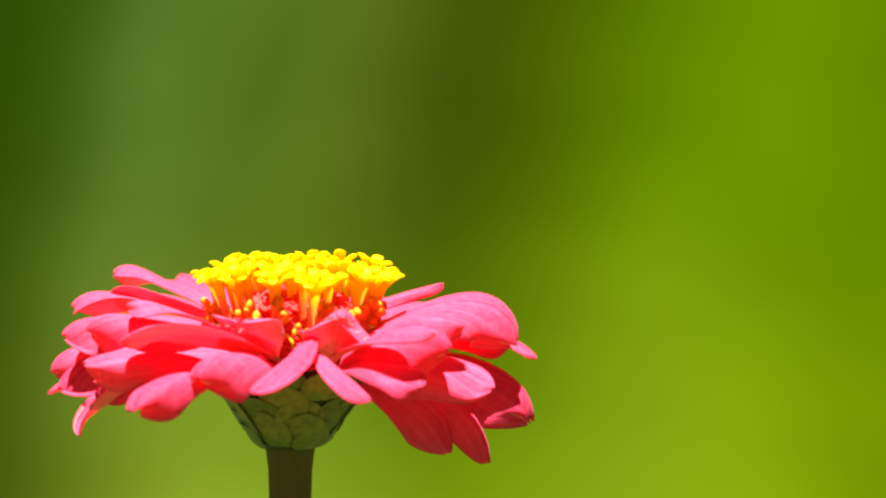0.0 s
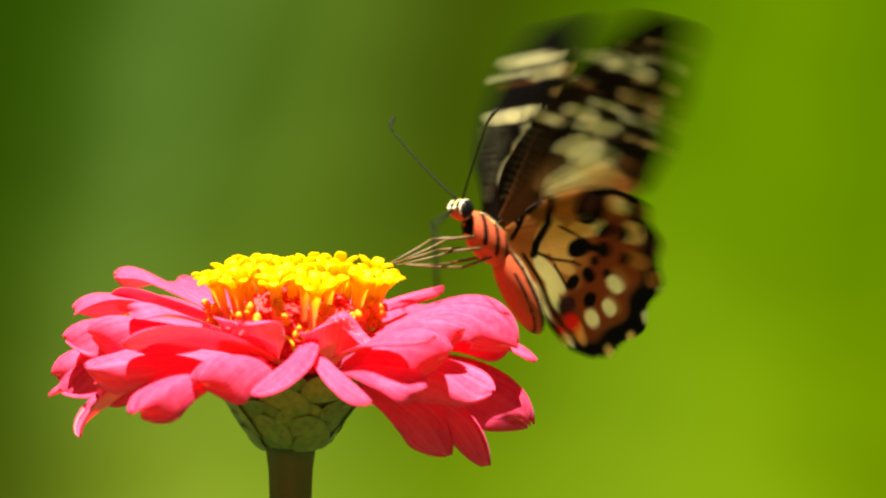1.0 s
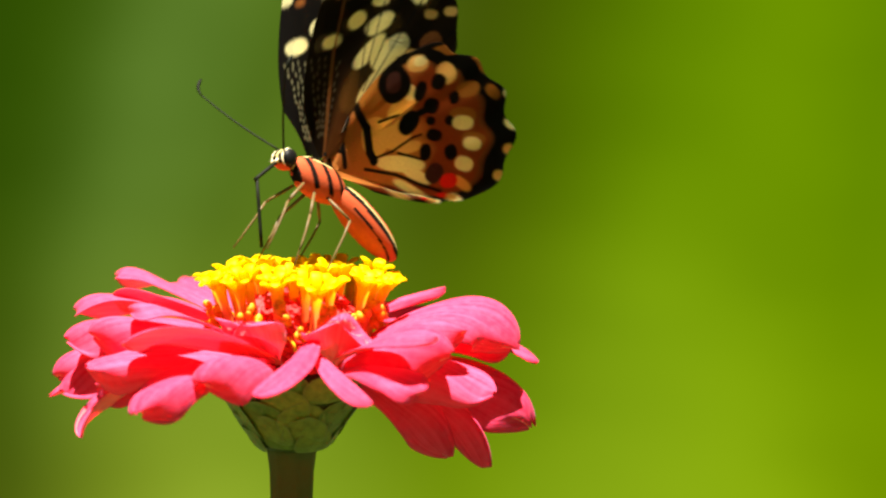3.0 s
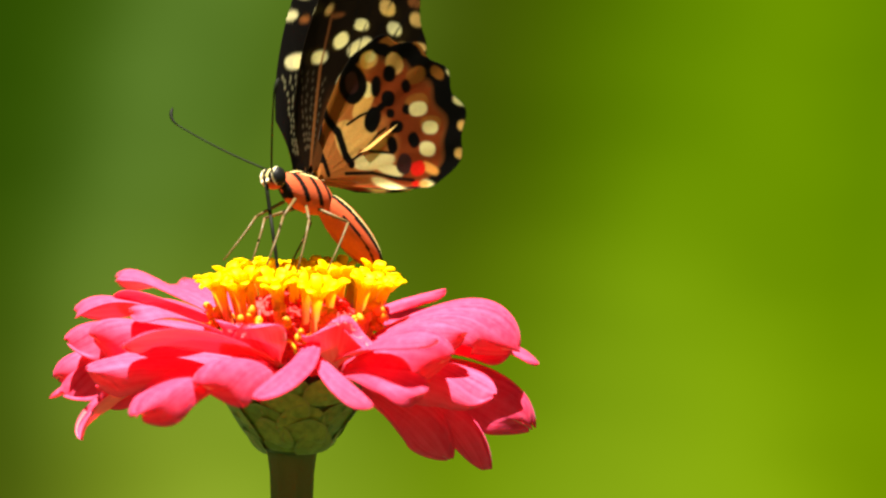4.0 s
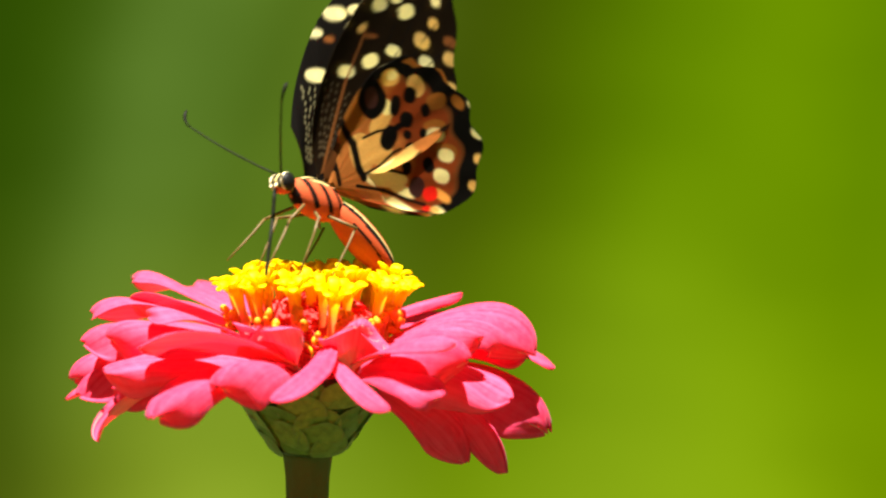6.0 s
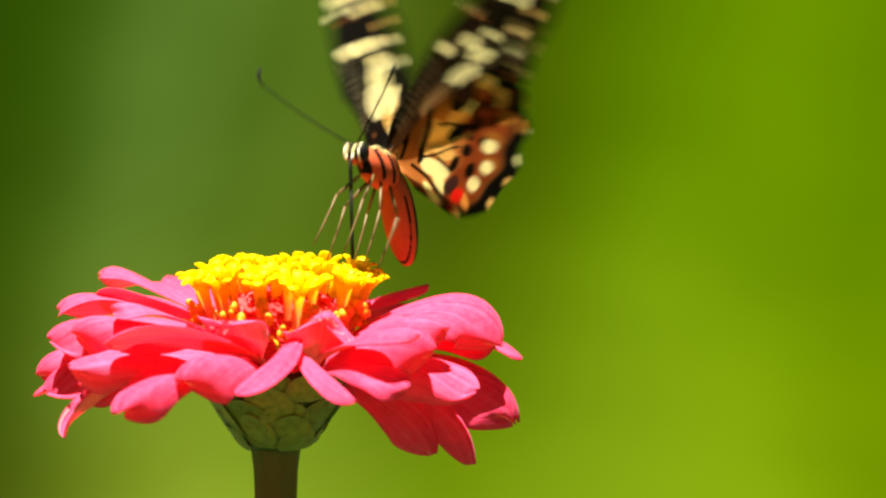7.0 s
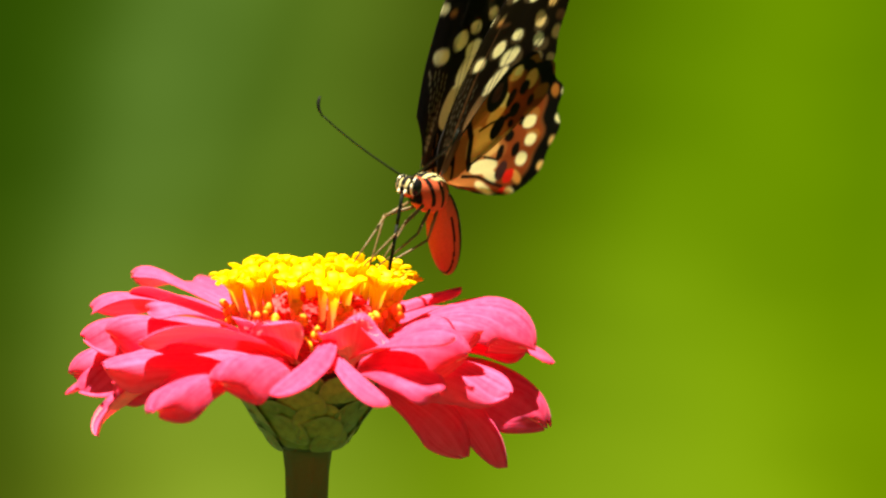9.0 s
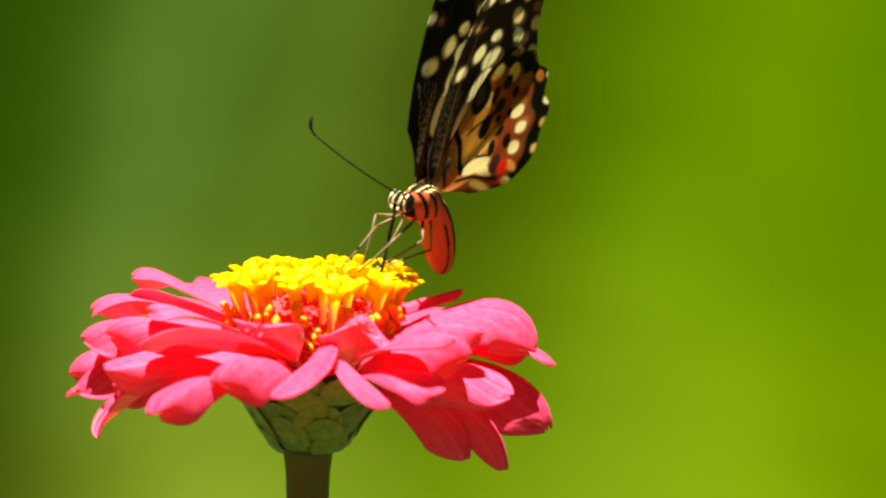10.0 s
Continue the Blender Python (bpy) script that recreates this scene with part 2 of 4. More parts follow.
def petal(foot, rise, reach, tip, width, roll=0.0, twist=0.0, cup=0.0, base=0.35, notch=0.018, curl=0.0, wave=0.85):
    """A ray petal along a bent midrib (four guides in mm from the middle of the head). roll and twist turn its blade about the midrib;
    cup: how far its sides bend up, in degrees; curl: how far its tip bends on."""
    ns, nw = 30, 15
    foot, rise, reach, tip = Vector(foot), Vector(rise), Vector(reach), Vector(tip)
    length = (rise - foot).length + (reach - rise).length + (tip - reach).length
    rnd = random.Random(round(tip.x * 7 + tip.z * 13 + length * 5))
    ph, frill_size = rnd.uniform(0, 6), rnd.uniform(0.3, 1.3)
    out = Vector((tip.x - foot.x, tip.y - foot.y, 0)).normalized()
    level = Vector((-out.y, out.x, 0))
    verts, normals, uvs, c, last = [], [], [], foot.copy(), foot
    for i in range(ns):
        s = math.sin(0.5 * math.pi * i / (ns - 1)) ** 0.92
        q = 1 - s
        on = foot * q ** 3 + rise * (3 * q * q * s) + reach * (3 * q * s * s) + tip * s ** 3
        t = ((rise - foot) * (q * q) + (reach - rise) * (2 * q * s) + (tip - reach) * (s * s)).normalized()
        side = (level - t * level.dot(t)).normalized()
        nor = t.cross(side)
        a = radians(curl) * smooth_step(s, 0.62, 1.0)
        c = c + ((on - last) * math.cos(a) + nor * ((on - last).length * math.sin(a)))
        last = on
        t, nor = t * math.cos(a) + nor * math.sin(a), nor * math.cos(a) - t * math.sin(a)
        a = radians(roll + twist * s)
        side, nor = side * math.cos(a) + nor * math.sin(a), nor * math.cos(a) - side * math.sin(a)
        h = 0.5 * width * (base + (1 - base) * smooth_step(s, 0.0, 0.62))
        if s > 0.76:
            h *= math.sqrt(max(1 - ((s - 0.76) / 0.242) ** 2.4, 0.0))
        bow = radians(cup) * (0.35 + 0.65 * s)
        for j in range(nw):
            w = 2 * j / (nw - 1) - 1
            frill = 0.55 * smooth_step(s, 0.6, 1.0) * math.sin(5 * w + 2 * ph) * frill_size * min(width / 9, 1)
            across = h * math.sin(bow * w) / bow if bow else h * w
            lift = h * (1 - math.cos(bow * w)) / bow if bow else 0.0
            lift += frill + wave * 0.25 * h * math.sin(3 * w + 5 * s + ph) * s - 0.10 * math.cos(3 * math.pi * w) * (1 - s)
            back = -notch * length * smooth_step(s, 0.8, 1.0) * (0.5 + 0.5 * math.cos(3 * math.pi * w))
            verts.append((c + side * across + nor * lift + t * back) * MM)
            normals.append(nor)
            uvs.append((0.5 + 0.5 * w, s))
    # a second skin under the first, closed along the rim
    size = ns * nw
    under = [v - n * (0.15 * MM) for v, n in zip(verts, normals)]
    around = [j for j in range(nw)] + [i * nw + nw - 1 for i in range(1, ns)] + [(ns - 1) * nw + j for j in range(nw - 2, -1, -1)] + [i * nw for i in range(ns - 2, 0, -1)]
    rim = [(a, b, b + size, a + size) for a, b in zip(around, around[1:] + around[:1])]
    me = mesh("petal", verts + under, grid_faces(ns, nw, 0, False, True) + rim + grid_faces(ns, nw, size))
    me.materials.append(PETAL)
    me.materials.append(UNDER)
    me.polygons.foreach_set("material_index", [0] * (len(me.polygons) - (ns - 1) * (nw - 1)) + [1] * ((ns - 1) * (nw - 1)))
    uvs = uvs + uvs
    layer = me.uv_layers.new(name="UVMap")
    for loop in me.loops:
        layer.data[loop.index].uv = uvs[loop.vertex_index]
    ob = part("petal", me, PETAL, zinnia)
    ob.matrix_basis = Matrix.Translation(HEAD0)
    return ob


HEAD0 = Vector((0, 0, HEAD.z))  # middle of the head over the foot of the stem

# rays round the back
petal((-5.9, 8.0, 4.6), (-11.4, 22.0, 7.0), (-16.9, 32.0, 9.3), (-19.9, 34.0, 9.1), 6, -10, cup=-20)
petal((-6.6, 4.0, 4.0), (-16.4, 14.0, 8.6), (-24.3, 20.0, 12.6), (-29.9, 20.0, 10.2), 8.5, -24, twist=48, cup=-30)
petal((11.4, 8.0, 3.6), (15.8, 16.0, 4.8), (19.5, 22.0, 6.3), (23.7, 24.0, 4.5), 8, 14, cup=-30)
petal((4.0, 12.0, 4.2), (7.3, 22.0, 6.1), (10.9, 30.0, 6.4), (14.6, 34.0, 4.6), 9, 10, cup=-20)
petal((-3.4, 12.0, 4.2), (-4.9, 22.0, 6.1), (-7.2, 30.0, 6.4), (-9.4, 34.0, 5.1), 9, -10, cup=-20)
# rays to one side, in storeys
petal((-7.1, -2.0, 3.2), (-15.5, 2.0, 7.8), (-22.8, 4.0, 10.6), (-28.6, 4.0, 8.4), 10, 24, cup=-45)
petal((-8.1, 0.0, 2.6), (-19.1, 2.0, 6.5), (-28.3, 4.0, 10.4), (-34.9, 6.0, 5.8), 9, 12, cup=-35, twist=10)
petal((-7.7, -6.0, 2.9), (-14.5, -10.0, 6.6), (-20.4, -13.0, 8.9), (-24.3, -14.0, 8.1), 8, -3, cup=-15)
petal((-7.2, 0.0, 1.2), (-17.0, -1.0, 4.5), (-28.4, -3.0, 6.5), (-35.2, -4.0, 2.1), 11, -20, cup=-95)
petal((-7.0, -4.0, 2.1), (-16.5, -7.0, 5.8), (-25.2, -9.0, 7.9), (-31.0, -10.0, 4.1), 14, -26, cup=-100)
petal((-6.6, 4.0, -0.5), (-19.3, 4.0, 2.2), (-32.7, 3.0, 3.2), (-38.1, 2.0, -4.0), 14, -16, cup=-75)
petal((-7.6, 6.0, -1.6), (-19.5, 7.0, -0.8), (-33.2, 7.0, -2.7), (-39.3, 7.0, -7.9), 4, 14, cup=-20)
petal((-6.4, 0.0, -1.0), (-18.9, 0.0, 1.2), (-30.5, -1.0, 0.9), (-36.2, -2.0, -6.4), 11, -16, cup=-75)
petal((-5.2, -4.0, -1.9), (-13.8, -8.0, -1.1), (-22.5, -10.0, -1.8), (-30.0, -10.0, -4.1), 11, -16, cup=-70)
petal((-5.0, -8.0, -0.6), (-14.3, -13.0, 2.3), (-23.5, -17.0, 3.5), (-30.5, -18.0, -0.7), 14, -28, cup=-100)
petal((-1.5, -11.0, -0.8), (-8.7, -18.0, 4.8), (-17.0, -22.0, 6.9), (-24.7, -22.0, 3.4), 13, 18, cup=-30)
petal((-7.8, -6.0, -2.6), (-18.1, -10.0, -3.7), (-28.5, -12.0, -5.1), (-31.6, -14.0, -12.0), 8.5, 4, cup=110, notch=0, base=0.16)
# rays towards the viewer
petal((-5.0, -8.0, -1.5), (-10.4, -18.0, -0.0), (-17.5, -26.0, 1.7), (-21.4, -32.0, -6.0), 11.5, -14, cup=-70)
petal((-2.2, -11.0, -1.2), (-4.4, -17.0, 1.6), (-9.1, -24.0, 3.6), (-12.2, -29.0, -1.7), 14.5, -8, cup=-85)
petal((4.3, -13.0, 3.8), (4.4, -20.0, 3.7), (2.6, -28.0, 1.0), (-3.8, -34.0, -2.9), 5.2, 0, cup=-60, notch=0)
petal((3.9, -13.0, 2.1), (6.2, -22.0, 0.4), (8.9, -28.0, -1.1), (13.8, -32.0, -4.3), 4.6, 0, cup=-70, notch=0)
petal((8.4, -12.0, -1.5), (13.0, -20.0, 0.9), (17.4, -26.0, 0.8), (21.8, -28.0, -2.7), 9.5, 16, cup=-90)
petal((8.4, -11.0, -0.8), (12.9, -15.0, 4.2), (19.0, -19.0, 6.9), (25.7, -20.0, 1.9), 15, 30, cup=-100)
# rays to the other side
petal((8.1, -13.0, 0.5), (12.5, -19.0, 3.6), (17.4, -25.0, 6.2), (23.4, -27.0, 5.2), 7, -2, cup=-50, notch=0)
petal((10.1, -8.0, 1.1), (15.4, -10.0, 5.3), (20.7, -11.0, 7.6), (27.9, -11.0, 4.5), 12, 12, cup=-85)
petal((11.7, -2.0, 1.9), (19.7, -2.0, 7.3), (33.1, -2.0, 13.9), (36.3, -1.0, 0.7), 18, 24, cup=-100)
petal((10.7, 2.0, 0.4), (18.8, 3.0, 3.9), (28.7, 3.0, 3.7), (35.5, 3.0, 1.1), 10, 26, cup=-40)
petal((11.5, 4.0, 1.3), (22.4, 6.0, 2.0), (34.2, 6.0, 3.8), (39.6, 6.0, -2.0), 4.5, 4, cup=-40, notch=0)
petal((7.3, -5.0, -1.4), (16.2, -8.0, 0.7), (26.0, -12.0, 1.3), (32.4, -13.0, -4.9), 15, 32, cup=-100)
petal((8.0, 0.0, -3.3), (18.8, 1.0, -2.9), (34.1, 2.0, -0.3), (38.8, 2.0, -12.1), 15, 32, cup=-60, notch=0.05)
petal((8.1, -4.0, -3.1), (15.3, -5.0, -5.0), (23.3, -5.0, -5.9), (25.6, -5.0, -16.0), 11, 46, cup=-60)
petal((9.0, -2.0, -3.1), (18.8, -2.0, -4.4), (29.6, -3.0, -5.2), (31.5, -4.0, -17.7), 8.5, 24, cup=-85, notch=0)
# short inner rays that stand up before the disk
petal((-1.2, -13.0, -0.5), (-2.4, -14.0, 2.2), (-4.7, -15.0, 5.4), (-6.6, -18.5, 8.2), 14, 6, cup=-34, base=0.10, notch=0.10, curl=-44, wave=1.5)
petal((7.2, -13.0, -1.0), (7.5, -14.0, 2.0), (8.0, -15.0, 4.9), (8.4, -17.5, 8.0), 11.5, -14, cup=-34, base=0.10, notch=0.10, curl=-44, wave=1.5)
# a narrow rolled ray beside the disk
petal((12.0, 4.0, 6.0), (16.5, 6.0, 8.0), (20.0, 8.0, 9.0), (24.6, 10.0, 9.6), 3.8, 20, cup=-120, base=0.8, notch=0, wave=0.2)


def floret(kind, spread):
    """An open disk floret: a tube that flares into five thick lobes, bent back as far as spread says."""
    rnd = random.Random(kind)
    verts, faces, sides = [], [], 10
    for h, r in ((0, 0.5), (2.5, 0.58), (5.0, 0.66), (7.0, 0.8), (8.4, 1.0), (9.2, 1.25)):
        for j in range(sides):
            a = 2 * math.pi * j / sides
            verts.append(Vector((r * math.cos(a), r * math.sin(a), h)))
    faces += grid_faces(6, sides, 0, True)
    for k in range(5):
        a = 2 * math.pi * k / 5 + rnd.uniform(-0.2, 0.2)
        out, side = Vector((math.cos(a), math.sin(a), 0)), Vector((-math.sin(a), math.cos(a), 0))
        length, bend, first = rnd.uniform(2.5, 3.3), radians(rnd.uniform(60, 120) * spread), len(verts)
        c, last, steps, ring = out * 0.95 + Vector((0, 0, 8.3)), 0.0, 9, 8
        for i in range(steps):
            s = math.sin(0.5 * math.pi * i / (steps - 1))
            tilt = radians(16) + bend * s * s
            t = out * math.sin(tilt) + Vector((0, 0, math.cos(tilt)))
            nor = out * math.cos(tilt) - Vector((0, 0, math.sin(tilt)))
            c, last = c + t * (length * (s - last)), s
            h = (0.74 + 0.28 * s) * math.sqrt(max(1 - s ** 6, 0.004))
            for j in range(ring):
                b = 2 * math.pi * j / ring
                verts.append(c + side * (h * math.cos(b)) + nor * (0.34 * h * math.sin(b) - 0.22 * h * math.cos(b) ** 2))
        faces += grid_faces(steps, ring, first, True)
        faces.append(tuple(first + (steps - 1) * ring + j for j in range(ring)))
    return mesh("floret", [v * MM for v in verts], faces)


def flower_head():
    rnd = random.Random(4)
    # red cone of chaff
    verts, rows, cols = [], 26, 60
    for i in range(rows):
        s = i / (rows - 1)
        for j in range(cols):
            a = 2 * math.pi * (j + 0.5 * (i % 2)) / cols
            r, z = 11.7 * math.cos(s * math.pi / 2) ** 0.35, -2.0 + 12.6 * s
            spike = 0.5 if (i + j) % 2 else -0.35
            r = max(r + spike + rnd.uniform(-0.3, 0.3), 0.02)
            verts.append(Vector((r * math.cos(a), r * math.sin(a), z + rnd.uniform(-0.25, 0.25))) * MM)
    disk = part("disk", mesh("disk", verts, grid_faces(rows, cols, 0, True), False), CHAFF, zinnia, "raised red disk of bristly chaff")
    disk.matrix_basis = Matrix.Translation(HEAD0 + Vector((1.2 * MM, 0, 0)))
    kinds = [[floret(6 * ring + k, spread) for k in range(5)] for ring, spread in enumerate((1.05, 0.8, 0.55, 0.45))]
    OUTER = (196, 212, 228, 256, 284, 296, 318, 333, 348, 5, 30, 55, 80, 105, 130, 155, 178)  # bearings of the outer ring, with gaps that show the chaff

    def stand(a, r, z, out, scale, me, material, name="floret"):
        ob = part(name, me, material, zinnia)
        ob.matrix_basis = (Matrix.Translation(HEAD0) @ pose((r * math.cos(a) + 1.2) * MM, r * math.sin(a) * MM, z * MM)
                           @ pose(0, 0, 0, 0, 0, math.degrees(a)) @ pose(0, 0, 0, 0, out, 0)
                           @ pose(0, 0, 0, 0, 0, rnd.uniform(0, 360)) @ Matrix.Scale(scale, 4))
        return ob

    for ring, count, r, z, out, size in ((0, 17, 11.0, 3.1, 19, 1.0), (1, 13, 8.9, 3.4, 13, 1.02), (2, 9, 5.9, 3.7, 8, 1.0), (3, 4, 2.8, 3.8, 4, 1.0)):
        for k in range(count):
            a = 2 * math.pi * (k + rnd.uniform(-0.3, 0.3)) / count + ring if ring else radians(OUTER[k] + rnd.uniform(-2, 2))
            if ring == 1 and min(abs(math.degrees(a) % 360 - gap) for gap in (242, 270, 307)) < 8:
                continue  # the gaps go on into the second ring
            stand(a, r + rnd.uniform(-0.5, 0.5), z + rnd.uniform(-1.0, 1.0), out + rnd.uniform(-6, 6), size * rnd.uniform(0.93, 1.1), kinds[ring][rnd.randrange(5)], FLORET)
    # young florets low on the rim, each a small bud of its own
    bm = bmesh.new()
    bmesh.ops.create_icosphere(bm, subdivisions=2, radius=0.72 * MM, matrix=Matrix.Diagonal((1, 1, 1.35, 1)))
    for v in bm.verts:
        v.co *= 1 + 0.12 * math.cos(5 * math.atan2(v.co.y, v.co.x))
    for f in bm.faces:
        f.smooth = True
    bud_me = bpy.data.meshes.new("young_floret")
    bm.to_mesh(bud_me)
    bm.free()
    bud_me.materials.append(BUD)
    for az, r, z, size in ((198, 13.6, 6.6, 1.5), (203, 14.0, 6.0, 1.2), (236, 13.4, 6.6, 1.1), (242, 13.4, 7.0, 1.2), (262, 13.2, 8.2, 1.6), (264, 13.4, 7.0, 1.2),
                           (276, 13.6, 4.4, 1.0), (291, 13.4, 7.0, 1.5), (297, 13.4, 6.6, 1.2), (314, 13.8, 6.6, 1.2), (320, 14.0, 6.6, 1.4), (331, 14.0, 7.0, 1.6), (338, 14.0, 6.4, 1.4),
                           (20, 13, 5, 1), (70, 13, 5, 1), (110, 13, 5, 1), (150, 13, 5, 1)):
        for k in range(5):
            a = radians(az + rnd.uniform(-4, 4))
            stand(a, r + rnd.uniform(-1.0, 1.0), z + rnd.uniform(-1.5, 1.5), rnd.uniform(-40, 60), size * rnd.uniform(0.45, 0.85), bud_me, BUD, "young_floret")
    # curled styles between the rays
    for az, r, z, turn in ((243, 12.5, -2.2, 40), (268, 12.0, -2.2, 10), (272, 12.6, 1.4, 150), (300, 12.8, -2.0, 80), (318, 14.0, -1.0, 120)):
        path = [(0, 0, 0), (0.3, 0.2, 1.2), (0.9, 0.3, 2.0), (1.7, 0.2, 2.1), (2.1, 0, 1.5)]
        me = sweep("style", [Vector(p) * MM for p in path], [0.28 * MM] * 4 + [0.4 * MM], 6)
        ob = part("style", me, STYLE, zinnia, "curled yellow style")
        ob.matrix_basis = Matrix.Translation(HEAD0) @ pose((r * math.cos(radians(az)) + 1.0) * MM, r * math.sin(radians(az)) * MM, z * MM, 0, 0, turn)


def calyx_and_stem():
    rnd = random.Random(9)
    profile = ((-15.6, 3.8), (-15.2, 4.6), (-14.6, 5.4), (-13.4, 5.9), (-11.4, 7.2), (-9.0, 9.2), (-6.6, 10.9), (-4.0, 11.9), (-2.0, 10.5), (-1.0, 4.0))
    verts, cols = [], 40
    for z, r in profile:
        for j in range(cols):
            a = 2 * math.pi * j / cols
            verts.append(Vector((r * math.cos(a), r * math.sin(a), z)) * MM)
    calyx = part("calyx", mesh("calyx", verts, grid_faces(len(profile), cols, 0, True)), CALYX, zinnia, "green cup of overlapping bracts")
    calyx.matrix_basis = Matrix.Translation(HEAD0 + Vector((0.5 * MM, 0, 0)))
    # overlapping bracts, three rows
    for row, (count, z0, r0, length, width, slope) in enumerate(((7, -15.2, 5.0, 4.6, 6.6, 50), (8, -13.6, 5.7, 5.6, 7.4, 44), (9, -11.4, 7.2, 5.6, 7.8, 44), (10, -9.0, 9.0, 5.4, 8.0, 48), (11, -6.6, 10.7, 5.0, 8.0, 58))):
        ns, nw, verts, uvs = 10, 9, [], []
        for i in range(ns):
            s = i / (ns - 1)
            e = radians(slope + 22 * s)
            h = 0.5 * width * max(1 - (abs(s - 0.5) / 0.505) ** 2.6, 0.0) ** 0.5
            for j in range(nw):
                w = 2 * j / (nw - 1) - 1
                x, z = length * s * math.cos(e), length * s * math.sin(e)
                verts.append(Vector((x - 0.20 * h * w * w + 0.45 * math.sin(math.pi * s) + 2.0 * s ** 4, w * h, z - 0.1 * h * w * w)) * MM)
                uvs.append((0.5 + 0.5 * w, max(s, 0.55 + 0.45 * abs(w) ** 3)))
        body = mesh("bract", verts, grid_faces(ns, nw))
        layer = body.uv_layers.new(name="UVMap")
        for loop in body.loops:
            layer.data[loop.index].uv = uvs[loop.vertex_index]
        for k in range(count):
            a = 360 * (k + 0.5 * (row % 2) + rnd.uniform(-0.15, 0.15)) / count
            ob = part("bract", body, BRACT, calyx)
            ob.matrix_basis = pose(0, 0, 0, 0, 0, a) @ pose((r0 + 0.15) * MM, 0, (z0 + rnd.uniform(-0.5, 0.5)) * MM, rnd.uniform(-6, 6), rnd.uniform(-3, 3), 0)
    foot = -(HEAD.z + 0.03) / MM
    spine, radii = [], []
    for i in range(40):
        s = (i / 39) ** 1.6
        z = -14.5 + (foot + 14.5) * s
        spine.append(Vector((0.3 - 0.006 * (z + 15.5) * -1 + 6 * s * s, 2.5 * math.sin(3 * s), z)) * MM)
        radii.append((3.3 + 1.0 * math.exp((z + 14.5) / 2.6) + 0.9 * s) * MM)
    stem = part("stem", sweep("stem", spine, radii, 28, 1.0, 0.035, 7), STEM, zinnia, "stout ribbed green-brown stem")
    stem.matrix_basis = Matrix.Translation(HEAD0)


flower_head()
calyx_and_stem()


# ---- butterfly ----
BLACK, SLATE, BROWN = (0.005, 0.004, 0.003), (0.055, 0.020, 0.016), (0.24, 0.080, 0.020)
CREAM, OCHRE, RUST = (0.92, 0.84, 0.40), (0.80, 0.50, 0.14), (0.26, 0.050, 0.010)
SCARLET, AMBER, TAN, SPICE = (0.80, 0.02, 0.010), (0.85, 0.40, 0.08), (0.50, 0.180, 0.040), (0.36, 0.13, 0.020)


class Wing:
    """Markings of one wing side, laid on a fan of points round the wing's hinge (x backwards, y outwards, in mm)."""

    def __init__(self, edge, rings, spokes, scallop, waves):
        self.rings, self.spokes = rings, spokes
        lo, hi = edge[0][0], edge[-1][0]
        ang = np.linspace(lo, hi, spokes)
        table = np.array(edge)
        fine = np.interp(ang, table[:, 0], table[:, 1])
        pad = np.pad(fine, 6, mode="edge")
        fine = np.convolve(pad, np.ones(13) / 13, "valid")
        fine = fine * (1 + scallop * np.cos(waves * 2 * np.pi * (ang - lo) / (hi - lo)) * (fine > fine.max() * 0.6))
        rho = (np.linspace(0.02, 1, rings)) ** 0.85
        self.rho = np.repeat(rho, spokes)
        self.ang = np.tile(ang, rings)
        self.far = np.tile(fine, rings)
        self.x = self.rho * self.far * np.cos(np.radians(self.ang))
        self.y = self.rho * self.far * np.sin(np.radians(self.ang))
        self.col = np.zeros((len(self.x), 3))

    def fill(self, colour, where=None, soft=1.0):
        k = np.ones(len(self.x)) if where is None else where
        self.col = self.col * (1 - soft * k)[:, None] + np.array(colour)[None] * (soft * k)[:, None]

    def band(self, a, b, blur=0.03):
        return np.clip((self.rho - a) / blur, 0, 1) * np.clip((b - self.rho) / blur, 0, 1)

    def dab(self, x, y, rx, ry, turn, colour, blur=0.22):
        c, s = math.cos(radians(turn)), math.sin(radians(turn))
        u, v = (self.x - x) * c + (self.y - y) * s, -(self.x - x) * s + (self.y - y) * c
        d = (np.abs(u / rx) ** 2.4 + np.abs(v / ry) ** 2.4) ** (1 / 2.4)
        self.fill(colour, np.clip((1 - d) * min(rx, ry) / blur + 0.5, 0, 1))

    def streak(self, x0, y0, x1, y1, width, colour, blur=0.18):
        ax, ay = x1 - x0, y1 - y0
        s = np.clip(((self.x - x0) * ax + (self.y - y0) * ay) / (ax * ax + ay * ay), 0, 1)
        d = np.hypot(self.x - x0 - s * ax, self.y - y0 - s * ay)
        self.fill(colour, np.clip((width / 2 - d) / blur + 0.5, 0, 1))


FORE_EDGE = ((41, 12), (46, 21), (51, 28.0), (56, 31.4), (61.5, 33.3), (67.5, 35.4), (73, 38.6), (79.5, 42.7), (84, 46.0), (87.5, 47.6), (91, 46.6), (95, 43.0), (99, 38.0), (103, 33.0), (107, 28.2), (111, 23.8), (115.5, 19.2), (121, 14.8), (130, 9.0))
HIND_EDGE = ((14, 5), (15, 14), (15.8, 20.5), (17, 23.5), (19, 25.8), (24, 29.3), (32.7, 32.6), (40.7, 33.6), (49.7, 32.9), (57.7, 32.4), (66, 30.5), (76, 28), (83, 26), (91, 21.8), (99, 14.5), (108, 8))


